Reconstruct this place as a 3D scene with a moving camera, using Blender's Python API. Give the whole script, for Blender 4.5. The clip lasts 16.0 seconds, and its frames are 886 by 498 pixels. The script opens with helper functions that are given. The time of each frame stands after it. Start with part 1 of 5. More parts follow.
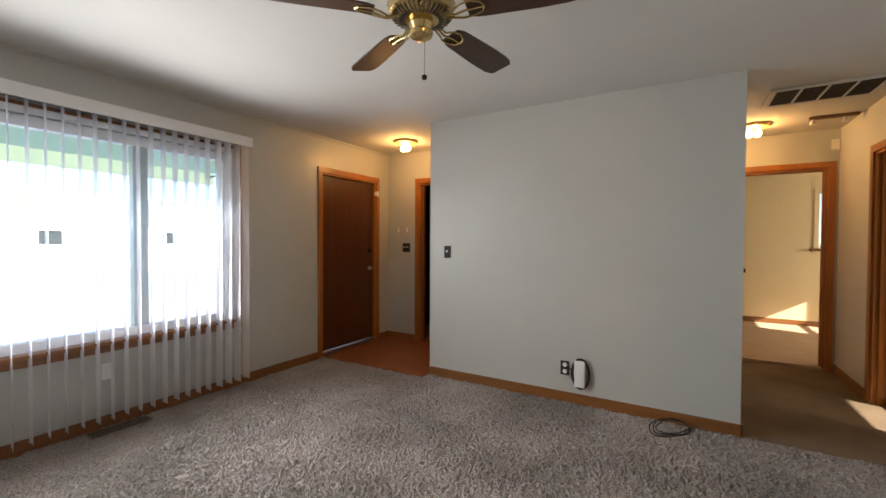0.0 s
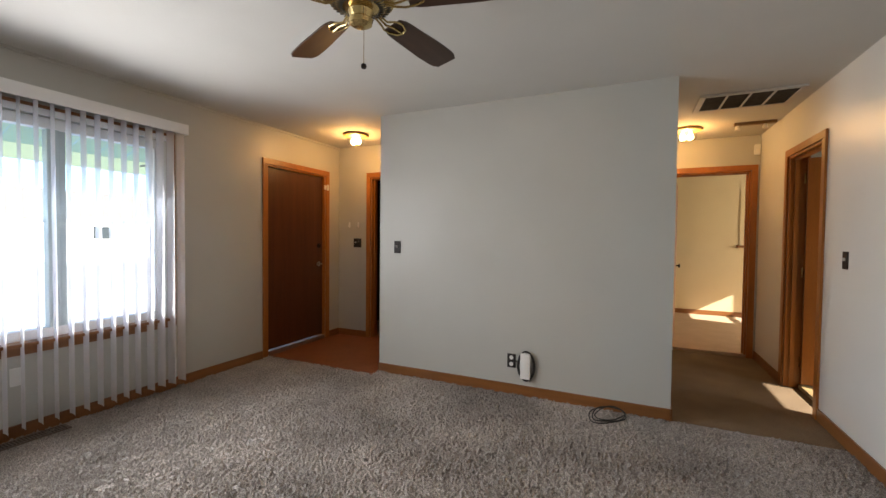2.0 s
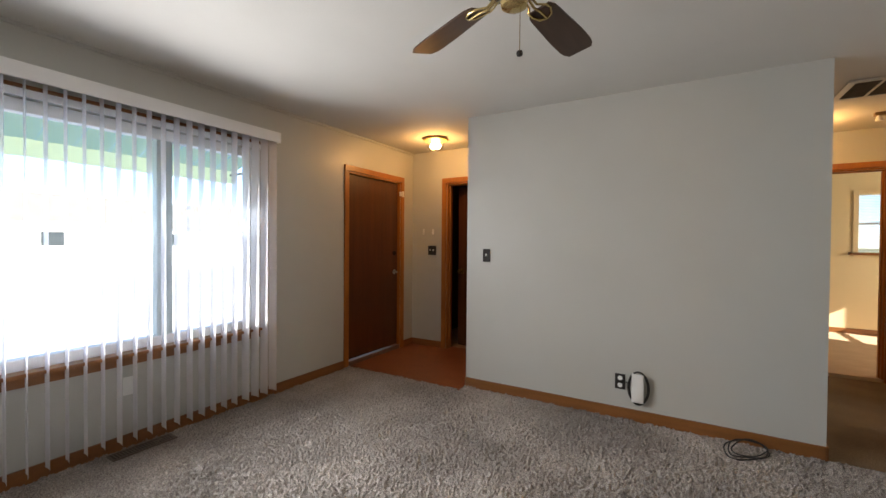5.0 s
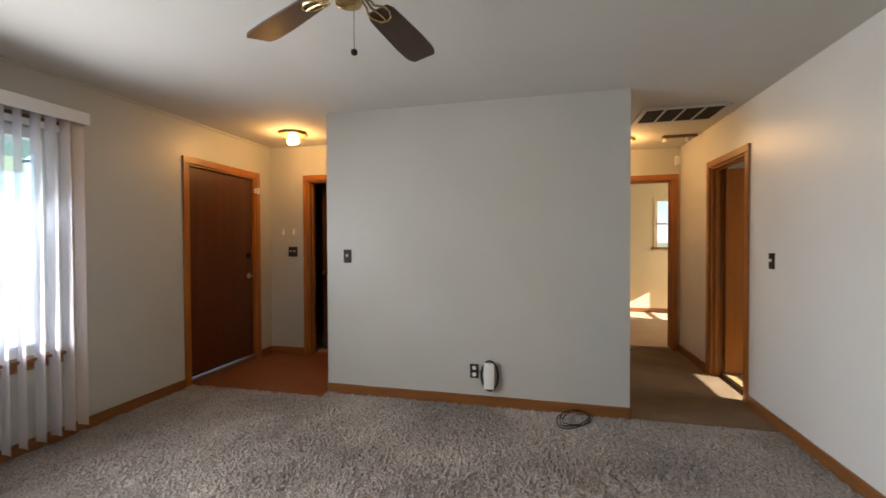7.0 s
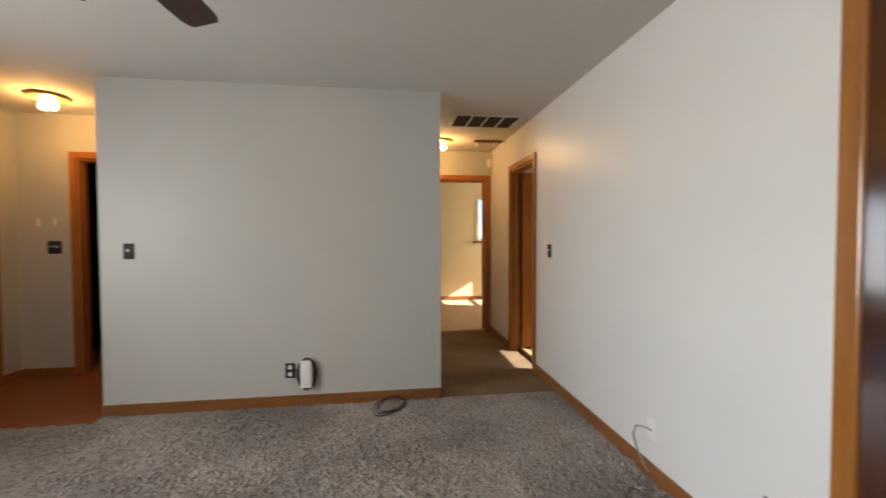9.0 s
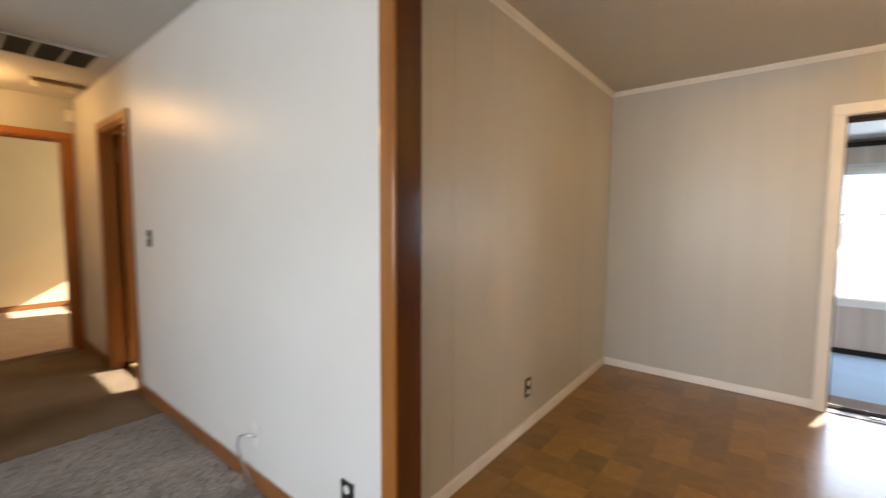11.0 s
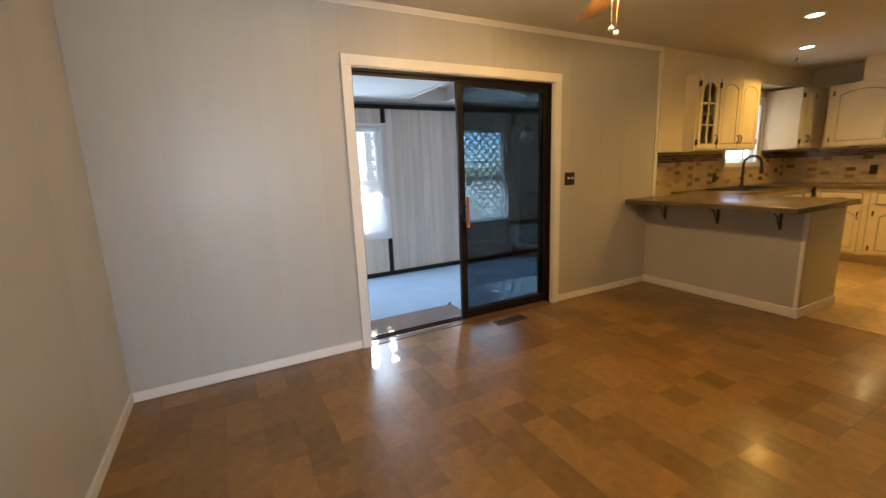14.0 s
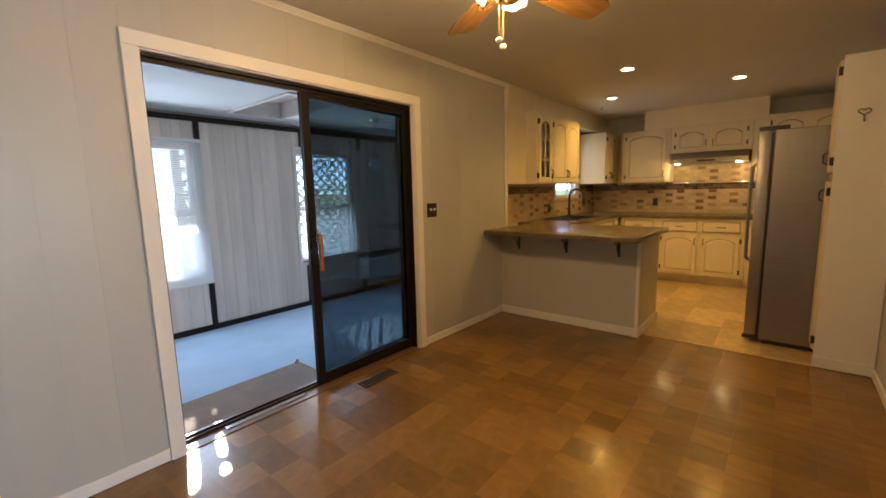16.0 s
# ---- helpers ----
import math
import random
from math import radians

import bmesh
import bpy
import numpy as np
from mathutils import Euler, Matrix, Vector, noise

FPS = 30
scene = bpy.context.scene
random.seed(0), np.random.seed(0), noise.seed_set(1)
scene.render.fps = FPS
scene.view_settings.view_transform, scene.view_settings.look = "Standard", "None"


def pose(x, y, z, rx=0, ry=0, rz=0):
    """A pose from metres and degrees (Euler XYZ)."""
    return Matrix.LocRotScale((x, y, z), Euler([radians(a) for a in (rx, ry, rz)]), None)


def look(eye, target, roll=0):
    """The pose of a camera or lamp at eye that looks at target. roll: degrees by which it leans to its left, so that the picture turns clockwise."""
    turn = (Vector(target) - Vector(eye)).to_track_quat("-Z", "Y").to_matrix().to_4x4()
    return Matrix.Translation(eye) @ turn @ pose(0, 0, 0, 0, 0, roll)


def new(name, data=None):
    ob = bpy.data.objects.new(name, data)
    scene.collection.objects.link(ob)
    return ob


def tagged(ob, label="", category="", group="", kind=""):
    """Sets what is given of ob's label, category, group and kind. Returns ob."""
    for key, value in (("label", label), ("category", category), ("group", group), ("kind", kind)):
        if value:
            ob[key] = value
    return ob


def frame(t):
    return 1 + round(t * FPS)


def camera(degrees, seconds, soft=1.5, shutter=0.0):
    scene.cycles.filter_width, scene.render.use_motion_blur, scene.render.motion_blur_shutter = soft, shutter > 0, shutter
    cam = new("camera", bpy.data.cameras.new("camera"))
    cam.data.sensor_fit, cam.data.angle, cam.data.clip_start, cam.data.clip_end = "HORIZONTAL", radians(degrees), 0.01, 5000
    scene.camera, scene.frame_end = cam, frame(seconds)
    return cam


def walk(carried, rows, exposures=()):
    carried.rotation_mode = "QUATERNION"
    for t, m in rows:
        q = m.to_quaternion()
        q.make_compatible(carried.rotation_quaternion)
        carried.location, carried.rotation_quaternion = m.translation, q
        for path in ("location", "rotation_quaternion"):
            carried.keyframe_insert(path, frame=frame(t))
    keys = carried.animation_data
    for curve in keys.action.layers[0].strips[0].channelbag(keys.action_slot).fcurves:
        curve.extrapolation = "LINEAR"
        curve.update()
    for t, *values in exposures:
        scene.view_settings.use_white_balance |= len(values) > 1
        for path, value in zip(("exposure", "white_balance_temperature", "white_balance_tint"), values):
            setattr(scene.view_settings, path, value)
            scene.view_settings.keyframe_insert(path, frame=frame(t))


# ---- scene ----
cam = camera(94.5, 16.0, shutter=0.5)
EXPOSURES = [(0, 2.05, 6850, 10), (3, 2.05, 6800, 10), (5.5, 2.04, 6850, 10), (7.5, 2.1, 6750, 10), (8.2, 2.12, 6750, 10), (10.3, 2.28, 7300, 10), (10.6, 2.3, 7100, 10), (11.0, 2.32, 6600, 9), (11.5, 2.06, 6450, 8), (12.2, 2.16, 6750, 8), (13.2, 2.27, 6200, 8), (14.2, 2.27, 6050, 9), (16, 2.15, 6050, 9)]
PATH = [
    (0, (0.867, 1.064, 1.29), (-0.15, 2.786, 1.249), 0.3),
    (0.5, (0.881, 1.068, 1.287), (-0.065, 2.829, 1.244), 0.3),
    (1, (0.899, 1.083, 1.281), (0.018, 2.879, 1.235), 0.4),
    (1.5, (0.916, 1.094, 1.278), (0.082, 2.911, 1.226), 0.4),
    (2, (0.925, 1.11, 1.277), (0.091, 2.927, 1.221), 0.6),
    (2.5, (0.922, 1.106, 1.276), (0.021, 2.891, 1.224), 0.8),
    (3, (0.845, 1.084, 1.268), (-0.168, 2.808, 1.228), 0.8),
    (3.2, (0.791, 1.077, 1.279), (-0.269, 2.773, 1.236), 0.7),
    (5.3, (0.432, 1.114, 1.291), (-0.56, 2.85, 1.269), 0.3),
    (5.5, (0.469, 1.134, 1.282), (-0.465, 2.903, 1.269), 0.2),
    (6, (0.523, 1.159, 1.292), (-0.244, 3.006, 1.279), 0.1),
    (6.5, (0.56, 1.166, 1.29), (-0.052, 3.07, 1.273), -0.1),
    (7, (0.563, 1.166, 1.301), (0.096, 3.11, 1.268), -0.2),
    (7.5, (0.593, 1.166, 1.285), (0.261, 3.138, 1.249), -0.3),
    (8, (0.624, 1.166, 1.28), (0.45, 3.158, 1.235), -0.4),
    (8.2, (0.645, 1.172, 1.279), (0.542, 3.169, 1.232), -0.4),
    (10.3, (1.076, 1.19, 1.282), (2.159, 2.868, 1.174), 0.4),
    (10.5, (1.119, 1.192, 1.283), (2.334, 2.776, 1.169), 0.4),
    (11, (1.247, 1.283, 1.295), (2.809, 2.524, 1.152), 0.3),
    (11.5, (1.377, 1.409, 1.279), (3.218, 2.179, 1.156), -0.4),
    (12, (1.531, 1.454, 1.314), (3.48, 1.866, 1.136), -1.0),
    (12.5, (1.762, 1.537, 1.335), (3.752, 1.566, 1.141), -0.8),
    (13, (1.95, 1.62, 1.325), (3.902, 1.246, 1.095), -1.4),
    (13.5, (2.119, 1.713, 1.338), (3.946, 0.958, 1.032), -2.6),
    (14, (2.165, 1.76, 1.295), (3.906, 0.854, 0.909), -2.2),
    (14.5, (2.226, 1.716, 1.325), (3.894, 0.648, 1.05), -0.9),
    (15, (2.38, 1.589, 1.358), (3.925, 0.329, 1.197), -0.4),
    (15.5, (2.505, 1.529, 1.347), (3.922, 0.132, 1.145), -0.3),
    (16, (2.704, 1.558, 1.313), (3.974, 0.038, 1.034), -1.3),
]
walk(cam, [(t, look(eye, target, roll)) for t, eye, target, roll in PATH], EXPOSURES)

# ---- world, sun, large lights ----
H, HD = 2.44, 2.39          # ceilings of the living and the dining side
CANS = ((3.905, -2.57), (3.15, -3.69), (4.41, -3.74))
world = bpy.data.worlds.new("sky")
scene.world = world
world.use_nodes = True
SUN_WAY = Vector((-1.0, 0.32, -0.585)).normalized()
wn = world.node_tree.nodes
wl = world.node_tree.links
wn.clear()
sky_out = wn.new("ShaderNodeOutputWorld")
sky_bg = wn.new("ShaderNodeBackground")
sky_tex = wn.new("ShaderNodeTexSky")
sky_tex.sky_type = "NISHITA"
sky_tex.sun_disc = False
sky_tex.dust_density = 0.0
sky_tex.air_density = 0.5
sky_tex.ozone_density = 2.0
sky_tex.sun_elevation = math.asin(-SUN_WAY.z)
sky_tex.sun_rotation = math.atan2(-SUN_WAY.x, -SUN_WAY.y)
sky_bg.inputs["Strength"].default_value = 0.15
wl.new(sky_tex.outputs[0], sky_bg.inputs[0])
wl.new(sky_bg.outputs[0], sky_out.inputs[0])

sun = new("sun", bpy.data.lights.new("sun", "SUN"))
sun.data.energy, sun.data.angle, sun.data.color = 5.0, radians(0.5), (1.0, 0.93, 0.82)
sun.matrix_world = look((0, 0, 0), SUN_WAY)


def area_lamp(name, eye, target, w, h, watts, colour):
    ob = new(name, bpy.data.lights.new(name, "AREA"))
    ob.data.shape, ob.data.size, ob.data.size_y = "RECTANGLE", w, h
    ob.data.energy, ob.data.color = watts, colour
    ob.matrix_world = look(eye, target)
    return ob


def point_lamp(name, at, watts, colour, radius=0.03):
    ob = new(name, bpy.data.lights.new(name, "POINT"))
    ob.data.energy, ob.data.color, ob.data.shadow_soft_size = watts, colour, radius
    ob.location = at
    return ob


DAY = (0.91, 0.92, 0.95)
WARM = (1.0, 0.585, 0.21)
area_lamp("window_daylight", (-2.535, 1.77, 1.30), (0, 1.77, 1.2), 3.0, 1.40, 22.0, DAY).data.spread = radians(150)
area_lamp("window_skylight", (-2.533, 1.77, 1.62), (-0.75, 1.77, 0.0), 3.0, 0.6, 5.5, (0.74, 0.86, 1.0)).data.spread = radians(84)
area_lamp("sunroom_daylight", (7.59, 0.34, 1.15), (5, 0.34, 0.6), 1.0, 1.35, 11, (0.68, 0.82, 1.0))
area_lamp("sunroom_daylight", (7.59, -1.87, 1.15), (5, -1.87, 0.6), 0.85, 1.35, 10, (0.80, 0.88, 1.0))
area_lamp("bedroom_daylight", (4.74, 8.3, 1.35), (2, 8.3, 1.0), 0.8, 0.8, 18, (1.0, 0.84, 0.58))
area_lamp("bathroom_daylight", (4.14, 4.78, 0.95), (2.4, 5.2, 0.8), 0.65, 0.4, 6, (1.0, 0.92, 0.8))
area_lamp("kitchen_daylight", (5.34, -4.37, 1.6), (4, -4.37, 1.2), 0.65, 0.65, 0.35, DAY)
point_lamp("entry_bulb", (-1.94, 4.95, 2.31), 3.4, (1.0, 0.50, 0.15))
point_lamp("hall_bulb", (1.43, 6.10, 2.31), 2.4, (1.0, 0.50, 0.15))
for a in (20, 110, 200, 290):
    point_lamp("fan_bulb", (3.61 + 0.10 * math.cos(radians(a)), 0.03 + 0.10 * math.sin(radians(a)), 2.09), 3.3, WARM, 0.04)
for x, y in CANS:
    spot = new("can_bulb", bpy.data.lights.new("can_bulb", "SPOT"))
    spot.data.energy, spot.data.color, spot.data.spot_size, spot.data.spot_blend, spot.data.shadow_soft_size = 14.5, (1.0, 0.53, 0.09), radians(150), 1.0, 0.05
    spot.matrix_world = look((x, y, HD - 0.02), (x, y, 0))
for x in (3.20, 3.90):
    point_lamp("hood_bulb", (x, -5.02, 1.585), 0.75, (1.0, 0.62, 0.22), 0.02)


# ---- materials ----
def material(name, colour, rough=0.5, metal=0.0, vary=0.08, scale=6.0, bump=0.0, bump_scale=80.0, fine=0.0, spec=0.5, coat=0.0, stretch=(1, 1, 1), per_piece=0.0, rough_vary=0.0):
    m = bpy.data.materials.new(name)
    m.use_nodes = True
    n, l = m.node_tree.nodes, m.node_tree.links
    b = n["Principled BSDF"]
    b.inputs["Roughness"].default_value, b.inputs["Metallic"].default_value = rough, metal
    b.inputs["Specular IOR Level"].default_value, b.inputs["Coat Weight"].default_value = spec, coat
    b.inputs["Coat Roughness"].default_value = 0.12
    tex = n.new("ShaderNodeTexCoord")
    mp = n.new("ShaderNodeMapping")
    mp.inputs["Scale"].default_value = stretch
    l.new(tex.outputs["Object"], mp.inputs[0])
    big = n.new("ShaderNodeTexNoise")
    big.inputs["Scale"].default_value, big.inputs["Detail"].default_value = scale, 5
    l.new(mp.outputs[0], big.inputs["Vector"])
    small = n.new("ShaderNodeTexNoise")
    small.inputs["Scale"].default_value, small.inputs["Detail"].default_value = bump_scale, 3
    l.new(mp.outputs[0], small.inputs["Vector"])

    def value(sock, amount):
        k = n.new("ShaderNodeMapRange")
        k.inputs[3].default_value, k.inputs[4].default_value = 1 - amount, 1 + amount
        k.inputs[1].default_value, k.inputs[2].default_value = 0.25, 0.75
        l.new(sock, k.inputs[0])
        return k.outputs[0]

    def times(a, c):
        k = n.new("ShaderNodeMath")
        k.operation = "MULTIPLY"
        l.new(a, k.inputs[0]), l.new(c, k.inputs[1])
        return k.outputs[0]

    v = value(big.outputs[0], vary)
    if fine:
        v = times(v, value(small.outputs[0], fine))
    if per_piece:
        info = n.new("ShaderNodeObjectInfo")
        geo = n.new("ShaderNodeNewGeometry")
        add = n.new("ShaderNodeMath")
        add.operation = "ADD"
        l.new(info.outputs["Random"], add.inputs[0]), l.new(geo.outputs["Random Per Island"], add.inputs[1])
        fr = n.new("ShaderNodeMath")
        fr.operation = "FRACT"
        l.new(add.outputs[0], fr.inputs[0])
        k = n.new("ShaderNodeMapRange")
        k.inputs[3].default_value, k.inputs[4].default_value = 1 - per_piece, 1 + per_piece
        l.new(fr.outputs[0], k.inputs[0])
        v = times(v, k.outputs[0])
    col = n.new("ShaderNodeVectorMath")
    col.operation = "SCALE"
    col.inputs[0].default_value = colour
    l.new(v, col.inputs["Scale"])
    l.new(col.outputs[0], b.inputs["Base Color"])
    if rough_vary:
        k = n.new("ShaderNodeMapRange")
        k.inputs[1].default_value, k.inputs[2].default_value = 0.25, 0.75
        k.inputs[3].default_value, k.inputs[4].default_value = rough - rough_vary, rough + rough_vary
        l.new(big.outputs[0], k.inputs[0]), l.new(k.outputs[0], b.inputs["Roughness"])
    if bump:
        bp = n.new("ShaderNodeBump")
        bp.inputs["Strength"].default_value, bp.inputs["Distance"].default_value = bump, 0.004
        l.new(small.outputs[0], bp.inputs["Height"]), l.new(bp.outputs[0], b.inputs["Normal"])
    return m


def glow(name, colour, strength):
    m = bpy.data.materials.new(name)
    m.use_nodes = True
    b = m.node_tree.nodes["Principled BSDF"]
    b.inputs["Base Color"].default_value = (*colour, 1)
    b.inputs["Emission Color"].default_value, b.inputs["Emission Strength"].default_value = (*colour, 1), strength
    return m


def glass(name, colour=(1, 1, 1), rough=0.0):
    """Thin pane: mostly clear, glossy by angle."""
    m = bpy.data.materials.new(name)
    m.use_nodes = True
    n, l = m.node_tree.nodes, m.node_tree.links
    n.clear()
    out, mix, clear, gloss, lw, pw, mr = (n.new("ShaderNode" + k) for k in ("OutputMaterial", "MixShader", "BsdfTransparent", "BsdfGlossy", "LayerWeight", "Math", "MapRange"))
    clear.inputs[0].default_value = (*colour, 1)
    gloss.inputs["Roughness"].default_value = rough
    lw.inputs[0].default_value, pw.operation, pw.inputs[1].default_value = 0.5, "POWER", 4.0
    mr.inputs[3].default_value, mr.inputs[4].default_value = 0.035, 0.8
    l.new(lw.outputs["Facing"], pw.inputs[0]), l.new(pw.outputs[0], mr.inputs[0]), l.new(mr.outputs[0], mix.inputs[0])
    l.new(clear.outputs[0], mix.inputs[1]), l.new(gloss.outputs[0], mix.inputs[2]), l.new(mix.outputs[0], out.inputs[0])
    return m


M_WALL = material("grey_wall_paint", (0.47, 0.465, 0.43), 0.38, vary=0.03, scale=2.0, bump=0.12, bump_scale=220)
# Lighter copy of the wall paint; window light is put into the colour.
M_WALLR = material("wall_paint_window_lit", (0.68, 0.67, 0.64), 0.36, vary=0.03, scale=2.0, bump=0.12, bump_scale=220)
M_DWALL = material("greige_panel_paint", (0.475, 0.465, 0.43), 0.36, vary=0.06, scale=2.0, bump=0.10, bump_scale=160, per_piece=0.035, stretch=(1, 1, 0.35))
M_CEIL = material("ceiling_paint", (0.58, 0.565, 0.53), 0.85, vary=0.04, scale=1.5, bump=0.25, bump_scale=140)
M_DCEIL = material("dining_ceiling_paint", (0.60, 0.575, 0.52), 0.5, vary=0.05, scale=1.5, bump=0.2, bump_scale=90)
M_WHITE = material("white_trim_paint", (0.78, 0.76, 0.72), 0.35, vary=0.03, scale=8, bump=0.05, bump_scale=120)
M_OAK = material("honey_stained_trim", (0.33, 0.11, 0.017), 0.35, vary=0.18, scale=3, fine=0.12, bump=0.05, bump_scale=60, stretch=(6, 6, 0.6), coat=0.2)
M_OAKH = material("honey_stained_trim_flat", (0.22, 0.085, 0.024), 0.35, vary=0.18, scale=3, fine=0.12, bump=0.05, bump_scale=60, stretch=(0.8, 0.8, 8), coat=0.2)
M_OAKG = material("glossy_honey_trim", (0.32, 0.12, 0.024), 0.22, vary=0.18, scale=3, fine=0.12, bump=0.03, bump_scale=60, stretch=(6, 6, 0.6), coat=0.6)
# Varnished trim made darker: the jamb's shade is put into its colour.
M_JAMB = material("shaded_varnished_jamb", (0.09, 0.028, 0.007), 0.17, vary=0.2, scale=3, fine=0.12, bump_scale=60, stretch=(6, 6, 0.6), coat=0.3)
M_DOOR = material("dark_stained_door", (0.082, 0.025, 0.008), 0.38, vary=0.25, scale=2.5, fine=0.15, bump=0.05, bump_scale=50, stretch=(7, 7, 0.5), coat=0.15)
# Broad patches in the colour stand in for pile lay and its sheen.
M_CARPET = material("grey_carpet", (0.295, 0.258, 0.232), 0.95, vary=0.46, scale=1.3, fine=0.7, bump=1.0, bump_scale=170, spec=0.1)
M_CARPET.node_tree.nodes["Principled BSDF"].inputs["Sheen Weight"].default_value = 0.2
# Hall carpet browned and darkened; the light's falloff is put into the colour.
M_HALL = material("hall_carpet_dimmed", (0.185, 0.135, 0.09), 0.95, vary=0.25, scale=2.0, fine=0.4, bump=0.8, bump_scale=150, spec=0.1)
M_TAN = material("tan_carpet", (0.45, 0.33, 0.24), 0.95, vary=0.08, scale=5, fine=0.2, bump=0.4, bump_scale=150, spec=0.1)
M_BRICKVINYL = material("red_brown_vinyl", (0.21, 0.065, 0.024), 0.45, vary=0.12, scale=6, fine=0.15, bump=0.1, bump_scale=40)
M_PARQUET = material("varnished_parquet", (0.225, 0.120, 0.027), 0.31, vary=0.24, scale=7, fine=0.05, bump_scale=30, coat=0.2, per_piece=0.26, stretch=(1, 2.5, 1))
M_PARQUET2 = material("varnished_parquet_across", (0.225, 0.120, 0.027), 0.31, vary=0.24, scale=7, fine=0.05, bump_scale=30, coat=0.2, per_piece=0.26, stretch=(2.5, 1, 1))
M_KVINYL = material("tan_kitchen_vinyl", (0.47, 0.34, 0.17), 0.30, vary=0.26, scale=11, fine=0.16, bump=0.03, bump_scale=60, per_piece=0.20)
M_BLACK = material("black_metal", (0.018, 0.016, 0.015), 0.4, vary=0.1)
M_BRONZE = material("dark_bronze_aluminium", (0.014, 0.010, 0.009), 0.45, metal=0.0, vary=0.1, spec=0.25)
M_BRASS = material("polished_brass", (0.58, 0.44, 0.20), 0.2, metal=0.9, vary=0.08)
M_GILT = material("lacquered_brass", (0.62, 0.43, 0.17), 0.35, metal=0.4, vary=0.08)
M_STEEL = material("brushed_steel", (0.30, 0.29, 0.285), 0.38, metal=0.85, vary=0.05, fine=0.03, bump_scale=200, stretch=(0.3, 0.3, 8))
M_CHROME = material("chrome", (0.8, 0.8, 0.8), 0.12, metal=1.0, vary=0.02)
M_PLASTIC = material("white_plastic", (0.75, 0.74, 0.71), 0.4, vary=0.03)
M_VINYLFRAME = material("white_vinyl_frame", (0.80, 0.81, 0.82), 0.4, vary=0.03)
M_BLINDV = material("ivory_vinyl_vane", (0.74, 0.73, 0.72), 0.5, vary=0.03)
M_WALNUT = material("dark_walnut_blade", (0.055, 0.026, 0.015), 0.4, vary=0.3, scale=3, fine=0.2, stretch=(1, 8, 8))
M_OAKBLADE = material("oak_blade", (0.31, 0.165, 0.045), 0.4, vary=0.45, scale=3, fine=0.2, stretch=(1, 9, 9))
M_CAB = material("cream_cabinet_paint", (0.73, 0.655, 0.49), 0.4, vary=0.05, scale=5, fine=0.02, bump=0.02, bump_scale=60, stretch=(1.5, 1.5, 0.7))
M_COUNTER = material("brown_laminate_counter", (0.135, 0.100, 0.055), 0.24, vary=0.3, scale=18, fine=0.3, bump_scale=90)
M_SPANEL = material("whitewashed_panelling", (0.70, 0.60, 0.525), 0.6, per_piece=0.07, vary=0.14, scale=2.2, fine=0.06, bump=0.06, bump_scale=40, stretch=(5, 5, 0.4))
M_GROOVE = material("dark_panel_grooves", (0.36, 0.29, 0.24), 0.7, vary=0.2)
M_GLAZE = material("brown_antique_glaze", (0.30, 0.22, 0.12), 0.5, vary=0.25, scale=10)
M_SCARPET = material("pale_blue_carpet", (0.31, 0.42, 0.56), 0.9, vary=0.06, scale=4, fine=0.15, bump=0.3, bump_scale=150)
M_MAT = material("brown_doormat", (0.20, 0.155, 0.13), 0.95, vary=0.12, scale=8, fine=0.3, bump=0.5, bump_scale=150)
M_DARKROOM = material("dark_room_brown", (0.07, 0.045, 0.03), 0.6, vary=0.2, stretch=(4, 4, 0.5))
M_CREAM = material("cream_bedroom_paint", (0.70, 0.58, 0.38), 0.6, vary=0.03, scale=2, bump=0.1, bump_scale=200)
M_GLASS = glass("clear_glass", (0.96, 0.98, 0.98))
M_TINT = glass("tinted_glass", (0.44, 0.49, 0.51))
M_TINT2 = glass("pale_tinted_glass", (0.66, 0.72, 0.74))
M_LIT = glow("lit_bulb_glass", (1.0, 0.78, 0.42), 4.0)
M_CAN = glow("lit_can_lens", (1.0, 0.84, 0.55), 3.0)
M_GRASS = material("lawn", (0.16, 0.20, 0.08), 0.9, vary=0.3, scale=1.0, fine=0.3, bump=0.3, bump_scale=30)
# Ground colour kept very pale so the view outside whites out.
M_PALE_GROUND = material("pale_outside_ground", (0.68, 0.67, 0.65), 0.85, vary=0.1, scale=1.0, fine=0.1, bump=0.1, bump_scale=40)
M_VENTHOLE = material("dark_vent_grey", (0.07, 0.06, 0.05), 0.9, vary=0.2, scale=20)


# ---- mesh helpers ----
def box(bm, x0, x1, y0, y1, z0, z1, bevel=0.0):
    v = [bm.verts.new((x, y, z)) for z in (z0, z1) for y in (y0, y1) for x in (x0, x1)]
    fs = [bm.faces.new([v[i] for i in q]) for q in ((0, 2, 3, 1), (4, 5, 7, 6), (0, 1, 5, 4), (2, 6, 7, 3), (0, 4, 6, 2), (1, 3, 7, 5))]
    if bevel:
        es = {e for f in fs for e in f.edges}
        bmesh.ops.bevel(bm, geom=list(es), offset=bevel, segments=2, affect="EDGES", profile=0.6)


def boxes(*rows, bevel=0.0):
    bm = bmesh.new()
    for r in rows:
        box(bm, *r, bevel=bevel)
    return bm


